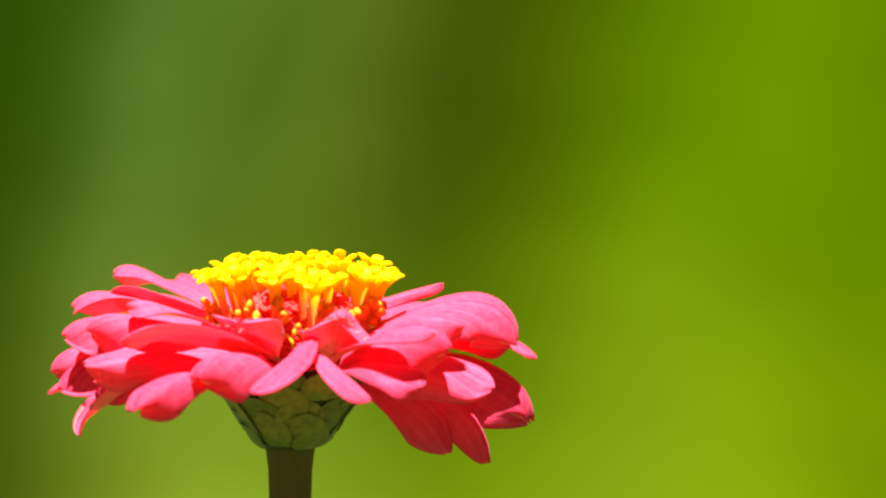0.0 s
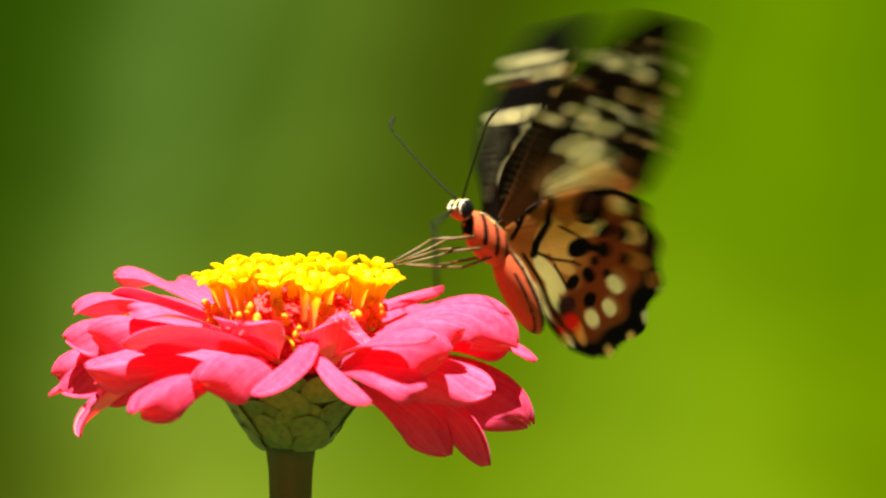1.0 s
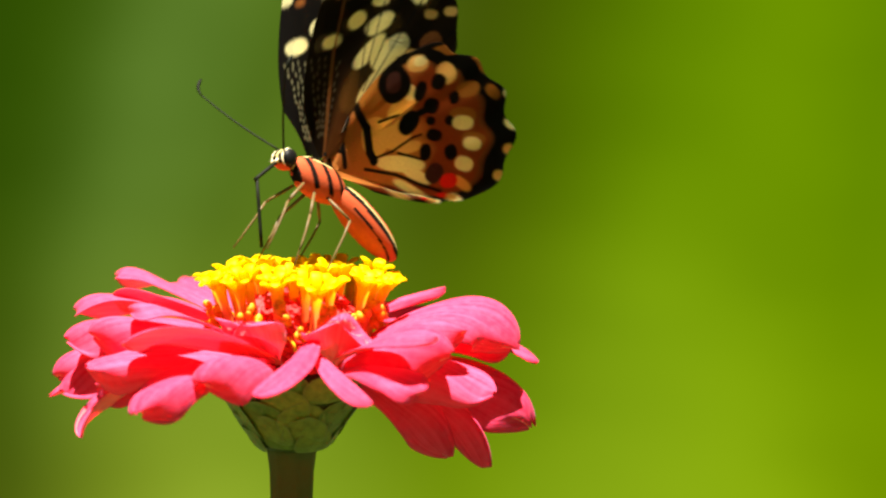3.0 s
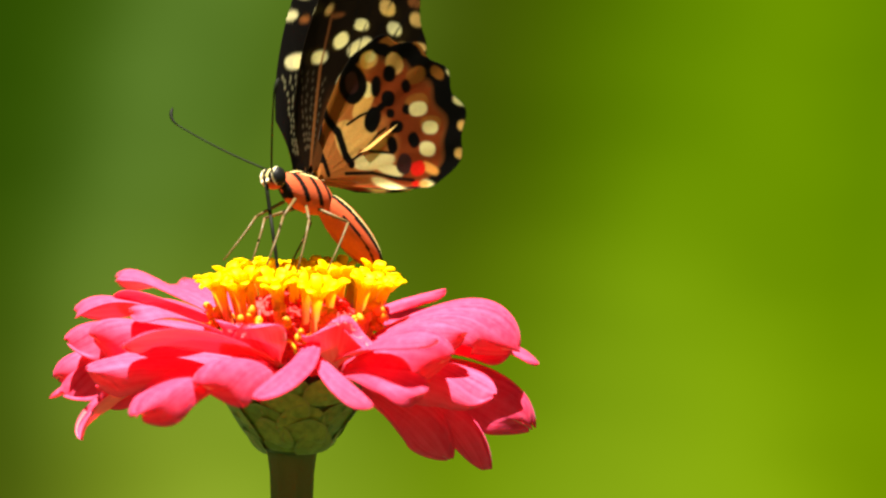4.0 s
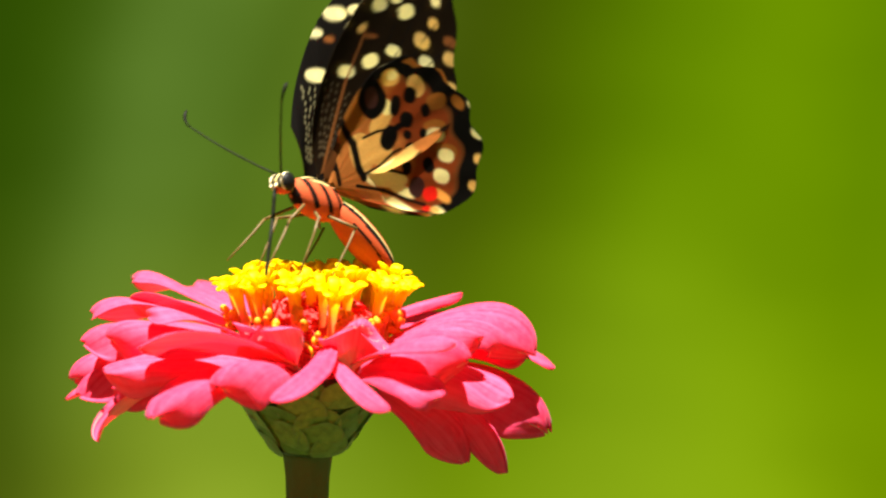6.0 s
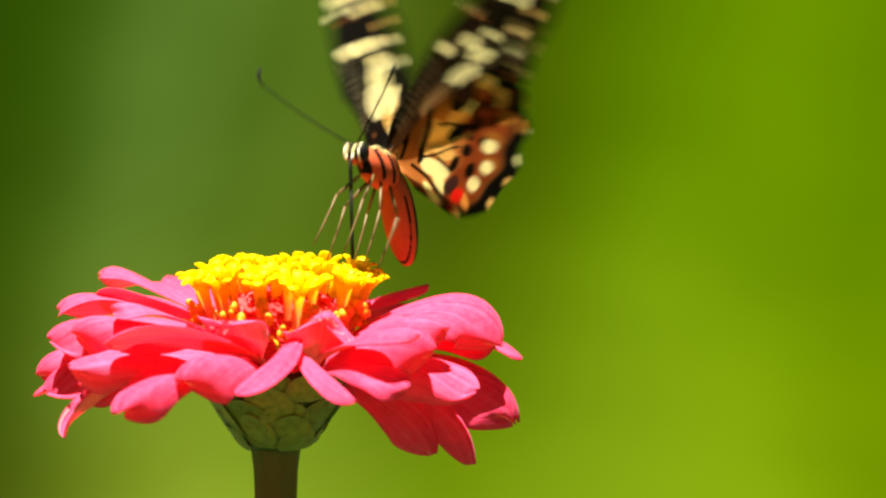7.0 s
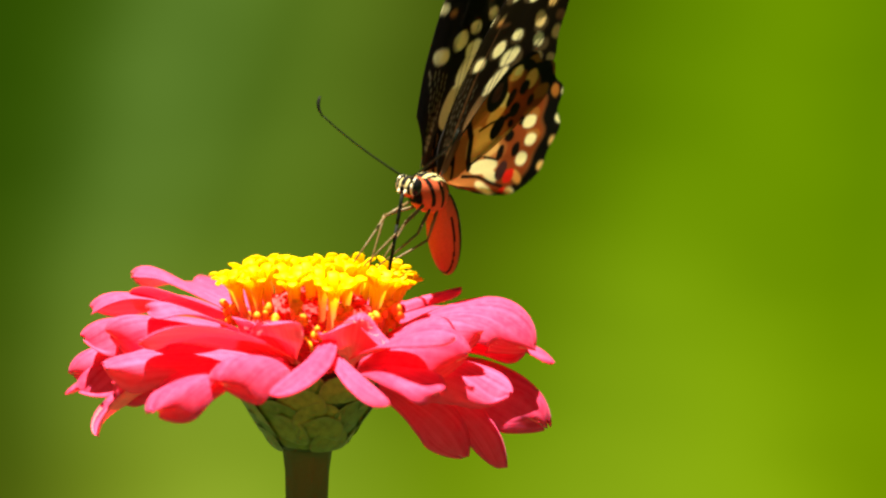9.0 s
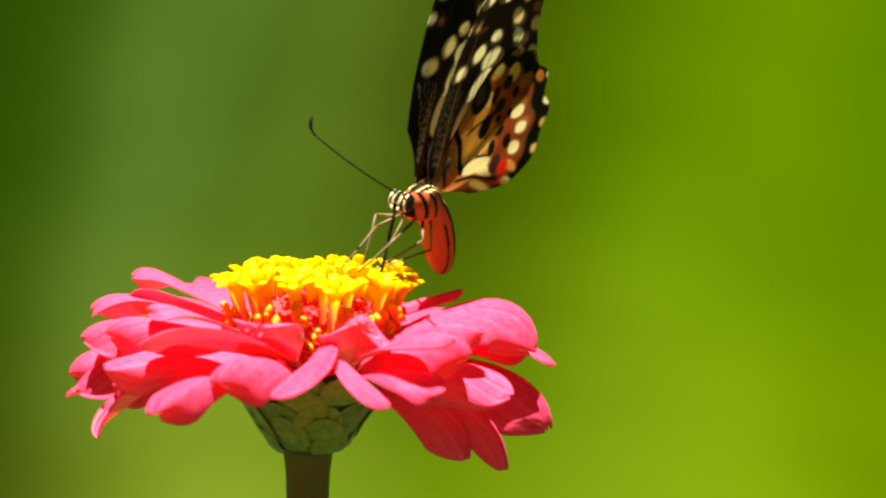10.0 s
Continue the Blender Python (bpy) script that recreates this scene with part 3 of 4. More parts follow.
def fore_veins(w, colour, width):
    for a in (50, 57, 65, 73, 80, 87, 93):
        c, s = math.cos(radians(a)), math.sin(radians(a))
        w.streak(4 * c + 3, 13 * s, 46 * c, 46 * s, width, colour)


def fore_stipple(w, colour, count, seed):
    rnd = random.Random(seed)
    for lane in range(5):
        for k in range(count):
            r = 4 + 13 * (k + rnd.uniform(0, 0.5)) / count
            a = radians(115 - 4.4 * lane + rnd.uniform(-0.9, 0.9))
            w.dab(r * math.cos(a), r * math.sin(a), 0.30, 0.17, math.degrees(a) + rnd.uniform(-30, 30), colour, 0.14)


def fore_below():
    w = Wing(FORE_EDGE, 190, 150, 0.012, 8)
    w.fill((0.010, 0.005, 0.0015))
    w.fill(BROWN, np.clip((0.36 - w.rho) / 0.2, 0, 1) * np.clip((96 - w.ang) / 10, 0, 1), 0.75)
    fore_stipple(w, (0.10, 0.07, 0.035), 11, 3)
    w.dab(9.0, 14.5, 7.50, 4.60, 60, OCHRE)
    w.dab(14.5, 19.5, 3.2, 2.6, 60, TAN)
    w.dab(-4.2, 18.6, 1.80, 1.00, 35, CREAM)
    w.dab(-1.0, 23.1, 1.73, 1.09, 55, CREAM)
    w.dab(3.1, 23.8, 2.90, 1.29, 47, CREAM)
    w.dab(2.0, 27.4, 1.56, 0.97, 27, CREAM)
    w.dab(2.8, 19.1, 3.75, 1.18, 59, CREAM)
    w.dab(-5.3, 26.5, 1.05, 0.61, 60, OCHRE)
    w.dab(-3.2, 26.5, 1.49, 0.38, 33, BROWN)
    w.dab(-4.4, 31.9, 1.57, 1.07, 45, CREAM)
    w.dab(-2.0, 34.9, 1.07, 0.74, 37, CREAM)
    w.dab(0.8, 34.4, 1.74, 1.19, 54, CREAM)
    w.dab(0.1, 37.9, 1.10, 0.59, 138, OCHRE)
    w.dab(3.8, 42.4, 1.11, 0.73, 37, OCHRE)
    w.dab(4.9, 39.5, 0.92, 0.81, 20, CREAM)
    w.dab(6.4, 36.1, 1.02, 0.90, 19, OCHRE)
    w.dab(6.3, 32.4, 1.02, 0.90, 19, OCHRE)
    w.dab(6.0, 32.3, 1.63, 1.27, 13, OCHRE)
    w.dab(8.6, 29.8, 1.47, 1.07, 15, CREAM)
    w.dab(11.5, 27.8, 1.19, 0.74, 17, OCHRE)
    w.dab(10.8, 35.6, 1.35, 0.83, 18, BROWN)
    w.dab(12.2, 33.1, 1.36, 1.10, 10, OCHRE)
    w.dab(14.7, 29.3, 1.21, 0.74, 17, OCHRE)
    w.dab(6.4, 20.0, 3.96, 1.89, 53, CREAM)
    w.dab(5.6, 13.5, 3.96, 1.98, 66, CREAM)
    w.dab(8.8, 11.0, 3.06, 1.62, 50, CREAM)
    w.dab(13.0, 23.5, 2.00, 1.60, 50, BROWN)
    fore_veins(w, BLACK, 0.22)
    w.streak(0, 1, -3.4, 17, 0.5, BROWN)
    w.streak(-3.4, 17, -4.5, 27, 0.4, BROWN)
    return w


def fore_above():
    w = Wing(FORE_EDGE, 190, 150, 0.012, 8)
    w.fill((0.005, 0.004, 0.003))
    fore_stipple(w, (0.26, 0.24, 0.12), 13, 5)
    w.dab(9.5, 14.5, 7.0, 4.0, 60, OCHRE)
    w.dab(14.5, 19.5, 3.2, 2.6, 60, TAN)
    w.dab(-5.3, 18.2, 2.30, 1.21, 38, CREAM)
    w.dab(-1.1, 23.0, 2.56, 1.42, 48, CREAM)
    w.dab(4.1, 23.8, 3.19, 1.58, 36, CREAM)
    w.dab(2.4, 27.1, 2.02, 1.00, 36, CREAM)
    w.dab(-7.9, 25.3, 1.34, 0.71, 41, CREAM)
    w.dab(-5.4, 25.7, 1.09, 0.55, 37, BROWN)
    w.dab(-5.9, 30.9, 2.36, 1.22, 40, CREAM)
    w.dab(-2.7, 34.1, 1.60, 0.86, 45, CREAM)
    w.dab(0.1, 34.0, 2.71, 1.33, 37, CREAM)
    w.dab(5.1, 39.3, 1.92, 0.94, 37, OCHRE)
    w.dab(6.7, 36.1, 1.52, 0.83, 51, OCHRE)
    w.dab(7.1, 31.8, 1.93, 0.99, 39, CREAM)
    w.dab(10.1, 29.4, 2.03, 0.95, 34, CREAM)
    w.dab(3.4, 19.0, 3.60, 2.30, 74, CREAM)
    w.dab(2.0, 12.6, 4.00, 2.10, 80, CREAM)
    w.dab(-0.2, 15.9, 1.60, 0.50, 25, BLACK)
    w.dab(7.2, 17.5, 4.31, 2.09, 60, CREAM)
    w.dab(8.8, 11.0, 3.78, 1.89, 50, CREAM)
    w.dab(11.0, 16.5, 3.60, 1.80, 52, OCHRE)
    fore_veins(w, BLACK, 0.16)
    return w


def hind_below():
    w = Wing(HIND_EDGE, 170, 170, 0.022, 7)
    w.fill(TAN)
    w.fill(RUST, w.band(0.52, 0.90, 0.06) * np.clip((84 - w.ang) / 8, 0, 1))
    w.fill(BLACK, w.band(0.84, 1.2, 0.05))
    w.dab(3.8, 8.3, 3.17, 2.52, 132, OCHRE)
    w.dab(-1.0, 13.4, 3.60, 2.98, 72, SPICE)
    w.dab(6.8, 10.6, 2.92, 2.52, 23, OCHRE)
    w.dab(10.5, 7.2, 4.56, 1.30, 27, CREAM)
    w.dab(14.0, 7.3, 3.08, 0.91, 7, CREAM)
    w.dab(14.4, 4.8, 3.29, 0.73, 6, CREAM)
    w.dab(10.2, 10.2, 2.29, 0.96, 44, OCHRE)
    w.dab(5.0, 15.1, 3.25, 1.50, 77, OCHRE)
    w.dab(4.9, 17.4, 1.30, 1.07, 134, CREAM)
    w.dab(3.1, 21.9, 1.91, 1.41, 38, OCHRE)
    w.dab(3.2, 22.4, 1.15, 0.85, 38, CREAM)
    w.dab(8.5, 23.5, 2.00, 1.55, 169, OCHRE)
    w.dab(13.5, 23.5, 2.13, 1.34, 41, SPICE)
    w.dab(15.5, 19.5, 2.48, 1.51, 32, SPICE)
    w.dab(19.6, 17.6, 2.23, 1.21, 24, SPICE)
    w.dab(12.9, 27.9, 2.04, 0.73, 172, SPICE)
    w.dab(17.6, 25.7, 1.54, 0.91, 173, SPICE)
    w.dab(6.3, 26.6, 2.73, 0.84, 36, SPICE)
    w.dab(22.5, 8.0, 1.25, 0.64, 3, CREAM)
    w.dab(22.1, 10.6, 1.88, 0.82, 179, AMBER)
    w.dab(19.8, 9.7, 1.60, 1.20, 39, SCARLET)
    w.dab(20.2, 7.2, 1.00, 0.45, 25, SCARLET)
    w.dab(1.5, 17.0, 3.22, 2.93, 157, BLACK)
    w.dab(1.3, 17.1, 1.76, 1.36, 130, SLATE)
    w.dab(4.9, 24.5, 2.10, 0.99, 17, BLACK)
    w.dab(8.2, 21.6, 1.43, 1.34, 16, BLACK)
    w.dab(6.4, 18.6, 1.72, 1.10, 108, BLACK)
    w.dab(9.6, 17.8, 1.47, 1.31, 19, BLACK)
    w.dab(8.7, 16.0, 1.68, 0.59, 55, BLACK)
    w.dab(12.3, 21.1, 1.13, 0.98, 141, BLACK)
    w.dab(13.9, 17.7, 0.92, 0.81, 2, BLACK)
    w.dab(11.0, 15.8, 0.91, 0.73, 15, BLACK)
    w.dab(13.0, 14.3, 1.50, 1.02, 21, BLACK)
    w.dab(7.8, 13.4, 2.17, 1.62, 81, BLACK)
    w.dab(17.3, 13.7, 1.34, 1.17, 145, BLACK)
    w.dab(13.3, 11.2, 1.41, 1.08, 131, BLACK)
    w.dab(16.8, 9.3, 1.73, 1.55, 89, SLATE)
    w.dab(11.8, 26.3, 1.72, 1.55, 153, BLACK)
    w.dab(16.2, 18.7, 1.92, 1.18, 28, CREAM)
    w.dab(19.8, 16.9, 1.68, 1.08, 22, CREAM)
    w.dab(20.5, 13.4, 1.69, 1.19, 16, CREAM)
    w.dab(16.2, 28.9, 1.40, 0.78, 176, CREAM)
    w.dab(20.6, 26.9, 1.29, 0.79, 176, CREAM)
    w.dab(23.8, 23.4, 1.44, 0.92, 8, CREAM)
    w.dab(26.3, 19.8, 1.30, 0.86, 17, OCHRE)
    w.dab(27.2, 15.3, 1.18, 0.86, 15, OCHRE)
    w.dab(21.7, 7.7, 0.97, 0.56, 16, OCHRE)
    w.streak(-2.4, 10.4, 1.7, 8.6, 1.45, BLACK)
    w.streak(1.7, 8.6, 4.3, 5.8, 1.45, BLACK)
    w.streak(4.3, 5.8, 6.0, 5.0, 1.45, BLACK)
    w.streak(-2.2, 8.0, -1.1, 4.7, 0.90, BLACK)
    w.streak(-1.1, 4.7, 1.8, 1.5, 0.90, BLACK)
    w.streak(-3.7, 4.4, -1.3, 2.8, 0.70, BLACK)
    w.streak(-1.3, 2.8, -0.1, 3.1, 0.70, BLACK)
    w.streak(5.5, 5.1, 8.0, 8.1, 0.45, BLACK)
    w.streak(8.0, 8.1, 9.8, 11.8, 0.45, BLACK)
    w.streak(9.8, 11.8, 10.9, 13.1, 0.45, BLACK)
    w.streak(3.0, 10.6, 5.0, 12.9, 0.45, BLACK)
    w.streak(5.0, 12.9, 9.2, 16.4, 0.45, BLACK)
    w.streak(9.0, 8.4, 14.0, 10.1, 0.45, BLACK)
    w.streak(5.3, 3.1, 10.9, 5.4, 0.55, BLACK)
    w.streak(10.9, 5.4, 16.0, 6.5, 0.55, BLACK)
    w.streak(16.0, 6.5, 19.5, 7.5, 0.55, BLACK)
    w.fill(BLACK, w.band(0.993, 1.2, 0.01))
    return w


def wing_mesh(name, above, below, mirror):
    """Two thin skins, a hair apart, joined along the rim; slightly arched."""
    n, rings, spokes = len(above.x), above.rings, above.spokes
    arch = 1.3 * np.sin(np.pi * above.rho) * 0.6 + 0.025 * np.cos(np.radians(above.ang) * 38) * above.rho
    side = -1.0 if not mirror else 1.0
    half = 0.05
    co = np.zeros((2 * n, 3))
    co[:n] = np.stack([above.x, side * above.y, arch + half], 1)
    co[n:] = np.stack([above.x, side * above.y, arch - half], 1)
    faces = grid_faces(rings, spokes, 0, False, mirror) + grid_faces(rings, spokes, n, False, not mirror)
    last = (rings - 1) * spokes
    for j in range(spokes - 1):
        q = (last + j, last + j + 1, n + last + j + 1, n + last + j)
        faces.append(q if not mirror else q[::-1])
    me = bpy.data.meshes.new(name)
    me.from_pydata((co * MM).tolist(), [], faces)
    me.polygons.foreach_set("use_smooth", [True] * len(me.polygons))
    layer = me.color_attributes.new("Marking", "FLOAT_COLOR", "POINT")
    rgba = np.ones((2 * n, 4))
    rgba[:n, :3], rgba[n:, :3] = above.col, below.col
    layer.data.foreach_set("color", rgba.ravel())
    return me


def marked(me, paint):
    """Lays colours, worked out from each point in mm, on a mesh."""
    layer = me.color_attributes.new("Marking", "FLOAT_COLOR", "POINT")
    layer.data.foreach_set("color", [c for v in me.vertices for c in (*paint(v.co / MM), 1.0)])
    return me


def egg(name, stations, sides=72, tilt=0.0):
    """A body of round sections (x, z, half height, half width), in mm."""
    verts, faces = [], []
    for x, z, hh, hw in stations:
        for j in range(sides):
            a = 2 * math.pi * j / sides
            verts.append(Vector((x, hw * math.cos(a), z + hh * math.sin(a))) * MM)
    faces = grid_faces(len(stations), sides, 0, True, True)
    for i in (0, len(stations) - 1):
        x, z = stations[i][:2]
        verts.append(Vector((x, 0, z)) * MM)
        for j in range(sides):
            a, b = i * sides + j, i * sides + (j + 1) % sides
            faces.append((a, b, len(verts) - 1) if i == 0 else (b, a, len(verts) - 1))
    return mesh(name, verts, faces)


def rounded(x0, x1, z0, z1, hh, hw, count=36, power=0.5, fat=0.5):
    """Stations of a spindle from x0 to x1."""
    out = []
    for i in range(count):
        s = i / (count - 1)
        u = s ** (math.log(0.5) / math.log(fat))
        k = max(4 * u * (1 - u), 0.0) ** power
        out.append((x0 + (x1 - x0) * s, z0 + (z1 - z0) * s, max(hh * k, 0.02), max(hw * k, 0.02)))
    return out


PEACH, PALE = (0.48, 0.085, 0.030), (0.46, 0.38, 0.15)


def thorax_paint(p):
    x, y, z = p
    if z > 2.0 and abs(y) < 1.1:
        return PALE if 0.5 < abs(y) < 0.95 else BLACK
    if z > 2.0:
        return PALE if 1.35 < abs(y) < 1.8 else BLACK
    k = (x + 0.75 * z) % 3.0
    if k < 1.05 and -2.2 < z < 2.4:
        return BLACK
    return PEACH


def abdomen_paint(p):
    x, y, z = p
    if z > 1.9:
        return BLACK
    side = z + 0.03 * (x - 6)
    if 0.2 < side < 1.05 or (-1.2 < side < -0.9 and x > 3):
        return BLACK
    return PALE if 1.05 < side < 1.5 else PEACH


def head_paint(p):
    x, y, z = p
    k = abs(y)
    if z < -0.9:
        return PEACH
    return PALE if 0.42 < k < 0.78 or (x > -5.9 and k > 0.9) else BLACK


HIP = {0: (-3.2, -2.3), 1: (-0.8, -2.8), 2: (1.8, -2.6)}  # x and z of the three pairs of hips
THIGH, SHIN = 5.2, 9.0
FORE_HINGE, HIND_HINGE = (-1.2, 1.7, 2.2), (1.0, 1.7, 2.0)

butterfly = new("butterfly")
tagged(butterfly, "lime butterfly with cream-spotted black and rust-orange wings, feeding on the zinnia", "butterfly")
LIMB = {}


def build_butterfly():
    thorax = egg("thorax", rounded(-5.6, 5.6, 0.1, -0.5, 3.2, 2.4, 90, 0.5, 0.5))
    part("thorax", marked(thorax, thorax_paint), FUR, butterfly, "peach thorax with slanting black stripes")
    head = part("head", marked(egg("head", rounded(-9.0, -5.0, 0.2, 0.3, 1.7, 1.7, 48, 0.5)), head_paint), FUR, butterfly, "black and cream striped head")
    for side in (-1, 1):
        bm = bmesh.new()
        bmesh.ops.create_uvsphere(bm, u_segments=24, v_segments=16, radius=1.42 * MM)
        for f in bm.faces:
            f.smooth = True
        eye = part("eye", bm, EYE_BLACK, head, "glossy black eye")
        eye.matrix_basis = pose(-7.0 * MM, side * 1.15 * MM, 0.45 * MM) @ Matrix.Diagonal((1, 0.72, 1.05, 1))
        ring = [Vector((1.38 * math.cos(a), 0, 1.46 * math.sin(a))) * MM for a in np.linspace(1.9, 4.5, 16)]
        rim = part("eye_rim", sweep("eye_rim", ring, [(0.08 + 0.14 * math.sin(math.pi * k / 15)) * MM for k in range(16)], 6), BODY_PALE, head, "cream stripe before the eye")
        rim.matrix_basis = pose(-7.0 * MM, side * 1.3 * MM, 0.45 * MM)
        bm = bmesh.new()
        bmesh.ops.create_uvsphere(bm, u_segments=12, v_segments=8, radius=0.5 * MM)
        for f in bm.faces:
            f.smooth = True
        palp = part("palp", bm, BODY_PALE, head, "cream palp")
        palp.matrix_basis = pose(-8.5 * MM, side * 0.55 * MM, -0.3 * MM, 0, -60, 0) @ Matrix.Diagonal((1.6, 0.55, 0.55, 1))
        # antenna: a thin arched rod with a hooked club
        way = Vector((-0.615, side * 0.655, 0.400))
        up = Vector((0.3, 0, 1.0))
        rod = bezier((0, 0, 0), way * 9.0 - up * 0.8, way * 17.0, 14)
        antenna = part("antenna", sweep("antenna", [p * MM for p in rod], [(0.17 - 0.003 * k) * MM for k in range(14)], 6), HORN, butterfly, "thin black antenna")
        club = bezier(way * 16.6 - up * 0.05, way * 18.4 + up * 0.3, way * 18.3 + up * 2.2, 8)
        part("club", sweep("club", [p * MM for p in club], [r * MM for r in (0.14, 0.17, 0.20, 0.24, 0.28, 0.30, 0.26, 0.14)], 8), HORN, antenna, "thickened hooked black tip")
        LIMB["antenna", side] = antenna
        antenna.matrix_basis = pose(-7.9 * MM, side * 0.45 * MM, 1.5 * MM)
    LIMB["abdomen"] = part("abdomen", marked(egg("abdomen", rounded(-1.0, 15.2, 0, 0, 2.8, 2.8, 90, 0.5, 0.46)), abdomen_paint), FUR, butterfly, "peach abdomen with black side stripes")
    LIMB["upper"] = part("proboscis", sweep("proboscis", [Vector((0, 0, -z)) * MM for z in (0, 2, 4, 5)], [0.3 * MM] * 4, 8), HORN, butterfly, "thin black proboscis")
    LIMB["lower"] = part("proboscis", sweep("proboscis", [Vector((0, 0, -z)) * MM for z in (0, 4, 8, 11)], [0.28 * MM] * 4, 8), HORN, butterfly, "thin black proboscis")
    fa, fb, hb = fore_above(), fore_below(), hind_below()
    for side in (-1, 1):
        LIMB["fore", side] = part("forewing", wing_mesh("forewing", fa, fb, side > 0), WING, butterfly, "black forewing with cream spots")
        LIMB["hind", side] = part("hindwing", wing_mesh("hindwing", hb, hb, side > 0), WING, butterfly, "rust and cream hindwing with scalloped black edge and red spot")
        for pair in range(3):
            thigh = [(0, 0, 0), (0, 0, -THIGH * 0.5), (0, 0, -THIGH)]
            shin = [(0, 0, 0), (0.15, 0, -SHIN * 0.3), (0.1, 0, -SHIN * 0.6), (0, 0, -SHIN)]
            LIMB["thigh", side, pair] = part("thigh", sweep("thigh", [Vector(p) * MM for p in thigh], [0.26 * MM, 0.28 * MM, 0.20 * MM], 8), LEG, butterfly)
            LIMB["shin", side, pair] = part("shin", sweep("shin", [Vector(p) * MM for p in shin], [0.21 * MM, 0.19 * MM, 0.16 * MM, 0.12 * MM], 8), LEG, butterfly)


BODY_PALE = plain("pale fur", (0.80, 0.72, 0.46), (0.66, 0.52, 0.30), 2500, 0.8, None, 0.0, 0.3, sheen=0.3)
build_butterfly()


# ---- what moves ----
SWAY, STANCE = [], []


def sway(t, x, z, lean):
    """The flower head's shift in mm and its lean in degrees."""
    SWAY.append((t, Matrix.Translation(HEAD + Vector((x, 0, z)) * MM) @ pose(0, 0, 0, 0, lean, 0) @ Matrix.Translation(-HEAD0)))


def stance(t, x, y, z, yaw, pitch, roll, near, far, fore=0.0, hind=0.0, droop=20.0, upper=0.0, lower=0.0):
    """The butterfly's thorax in mm from the flower head at rest; wing lifts near and far; wing sweeps; abdomen droop; lean of the proboscis's two pieces."""
    STANCE.append((t, x, y, z, yaw, pitch, roll, near, far, fore, hind, droop, upper, lower))


def aim(place, way, front):
    """A pose at place whose -z runs along way."""
    z = -way.normalized()
    x = (front - z * front.dot(z)).normalized()
    y = z.cross(x)
    m = Matrix((x, y, z)).transposed().to_4x4()
    m.translation = place
    return m


def leg_poses(body, side, pair):
    """Thigh and shin in the body's space, for a foot on the florets under the body."""
    hip = Vector((HIP[pair][0], side * 1.3, HIP[pair][1]))
    reach = body @ (Vector(((-14.0, -6.0, 1.5)[pair], side * (5.5, 5.5, 4.5)[pair], -9)) * MM)
    on = (reach - HEAD) / MM
    flat = Vector((on.x, on.y))
    if flat.length > 14.5:
        flat = flat * (14.5 / flat.length)
    foot_world = HEAD + Vector((flat.x, flat.y, 13.0)) * MM
    foot = (body.inverted() @ foot_world) / MM
    gap = foot - hip
    d = min(max(gap.length, 4.0), THIGH + SHIN - 0.3)
    way = gap.normalized()
    outward = Vector(((-0.9, -0.4, 0.8)[pair], side * (0.5, 0.9, 0.6)[pair], 0.15))
    outward = (outward - way * outward.dot(way)).normalized()
    a = (d * d + THIGH * THIGH - SHIN * SHIN) / (2 * d)
    h = math.sqrt(max(THIGH * THIGH - a * a, 0.0))
    knee = hip + way * a + outward * h
    end = hip + way * d
    return aim(hip * MM, knee - hip, Vector((1, 0, 0))), aim(knee * MM, end - knee, Vector((1, 0, 0)))


def motions():
    walk(zinnia, SWAY)
    rows = {key: [] for key in LIMB}
    whole = []
    for t, x, y, z, yaw, pitch, roll, near, far, fore, hind, droop, upper, lower in STANCE:
        body = Matrix.Translation(HEAD + Vector((x, y, z)) * MM) @ pose(0, 0, 0, roll, pitch, yaw)
        whole.append((t, body))
        for side, lift in ((-1, near), (1, far)):
            for kind, (hx, hy, hz), back, under in (("fore", FORE_HINGE, fore, -1.4), ("hind", HIND_HINGE, hind, 1.4)):
                rows[kind, side].append((t, pose(hx * MM, side * hy * MM, hz * MM, side * (lift - under), 0, 0) @ pose(0, 0, 0, 0, 0, -side * back)))
            rows["antenna", side].append((t, pose(-7.9 * MM, side * 0.45 * MM, 1.5 * MM)))
            for pair in range(3):
                thigh, shin = leg_poses(body, side, pair)
                rows["thigh", side, pair].append((t, thigh))
                rows["shin", side, pair].append((t, shin))
        rows["abdomen"].append((t, pose(4.2 * MM, 0, -0.4 * MM, 0, droop, 0)))
        first = pose(-8.4 * MM, 0, -0.9 * MM, 0, upper - pitch, 0)
        rows["upper"].append((t, first))
        elbow = first @ Vector((0, 0, -4.9 * MM))
        rows["lower"].append((t, pose(*elbow, 0, lower - pitch, 0)))
    walk(butterfly, whole)
    for key, ob in LIMB.items():
        walk(ob, rows[key])


sway(0, 0.00, 0.00, 0.00)
sway(0.5, 0.15, 0.18, 0.00)
sway(1, 0.10, -0.33, 0.12)
sway(1.5, 1.00, -0.44, 0.26)
sway(2, 0.63, -0.59, 0.29)
sway(2.5, 0.32, -0.41, 0.24)
sway(4, 0.35, -0.82, 0.25)
sway(4.5, 0.98, -0.87, 0.36)
sway(5, 1.24, -1.29, 0.53)
sway(5.5, 2.18, -1.63, 0.62)
sway(6.8, -0.17, -0.31, 0.05)
sway(6.9, -2.53, -0.27, -0.14)
sway(7, -2.36, -0.25, -0.14)
sway(7.1, -0.58, -0.09, 0.00)
sway(7.2, 1.82, 0.09, 0.20)
sway(7.3, 2.32, 0.27, 0.26)
sway(7.4, 1.55, 0.27, 0.24)
sway(7.5, 1.75, 0.27, 0.24)
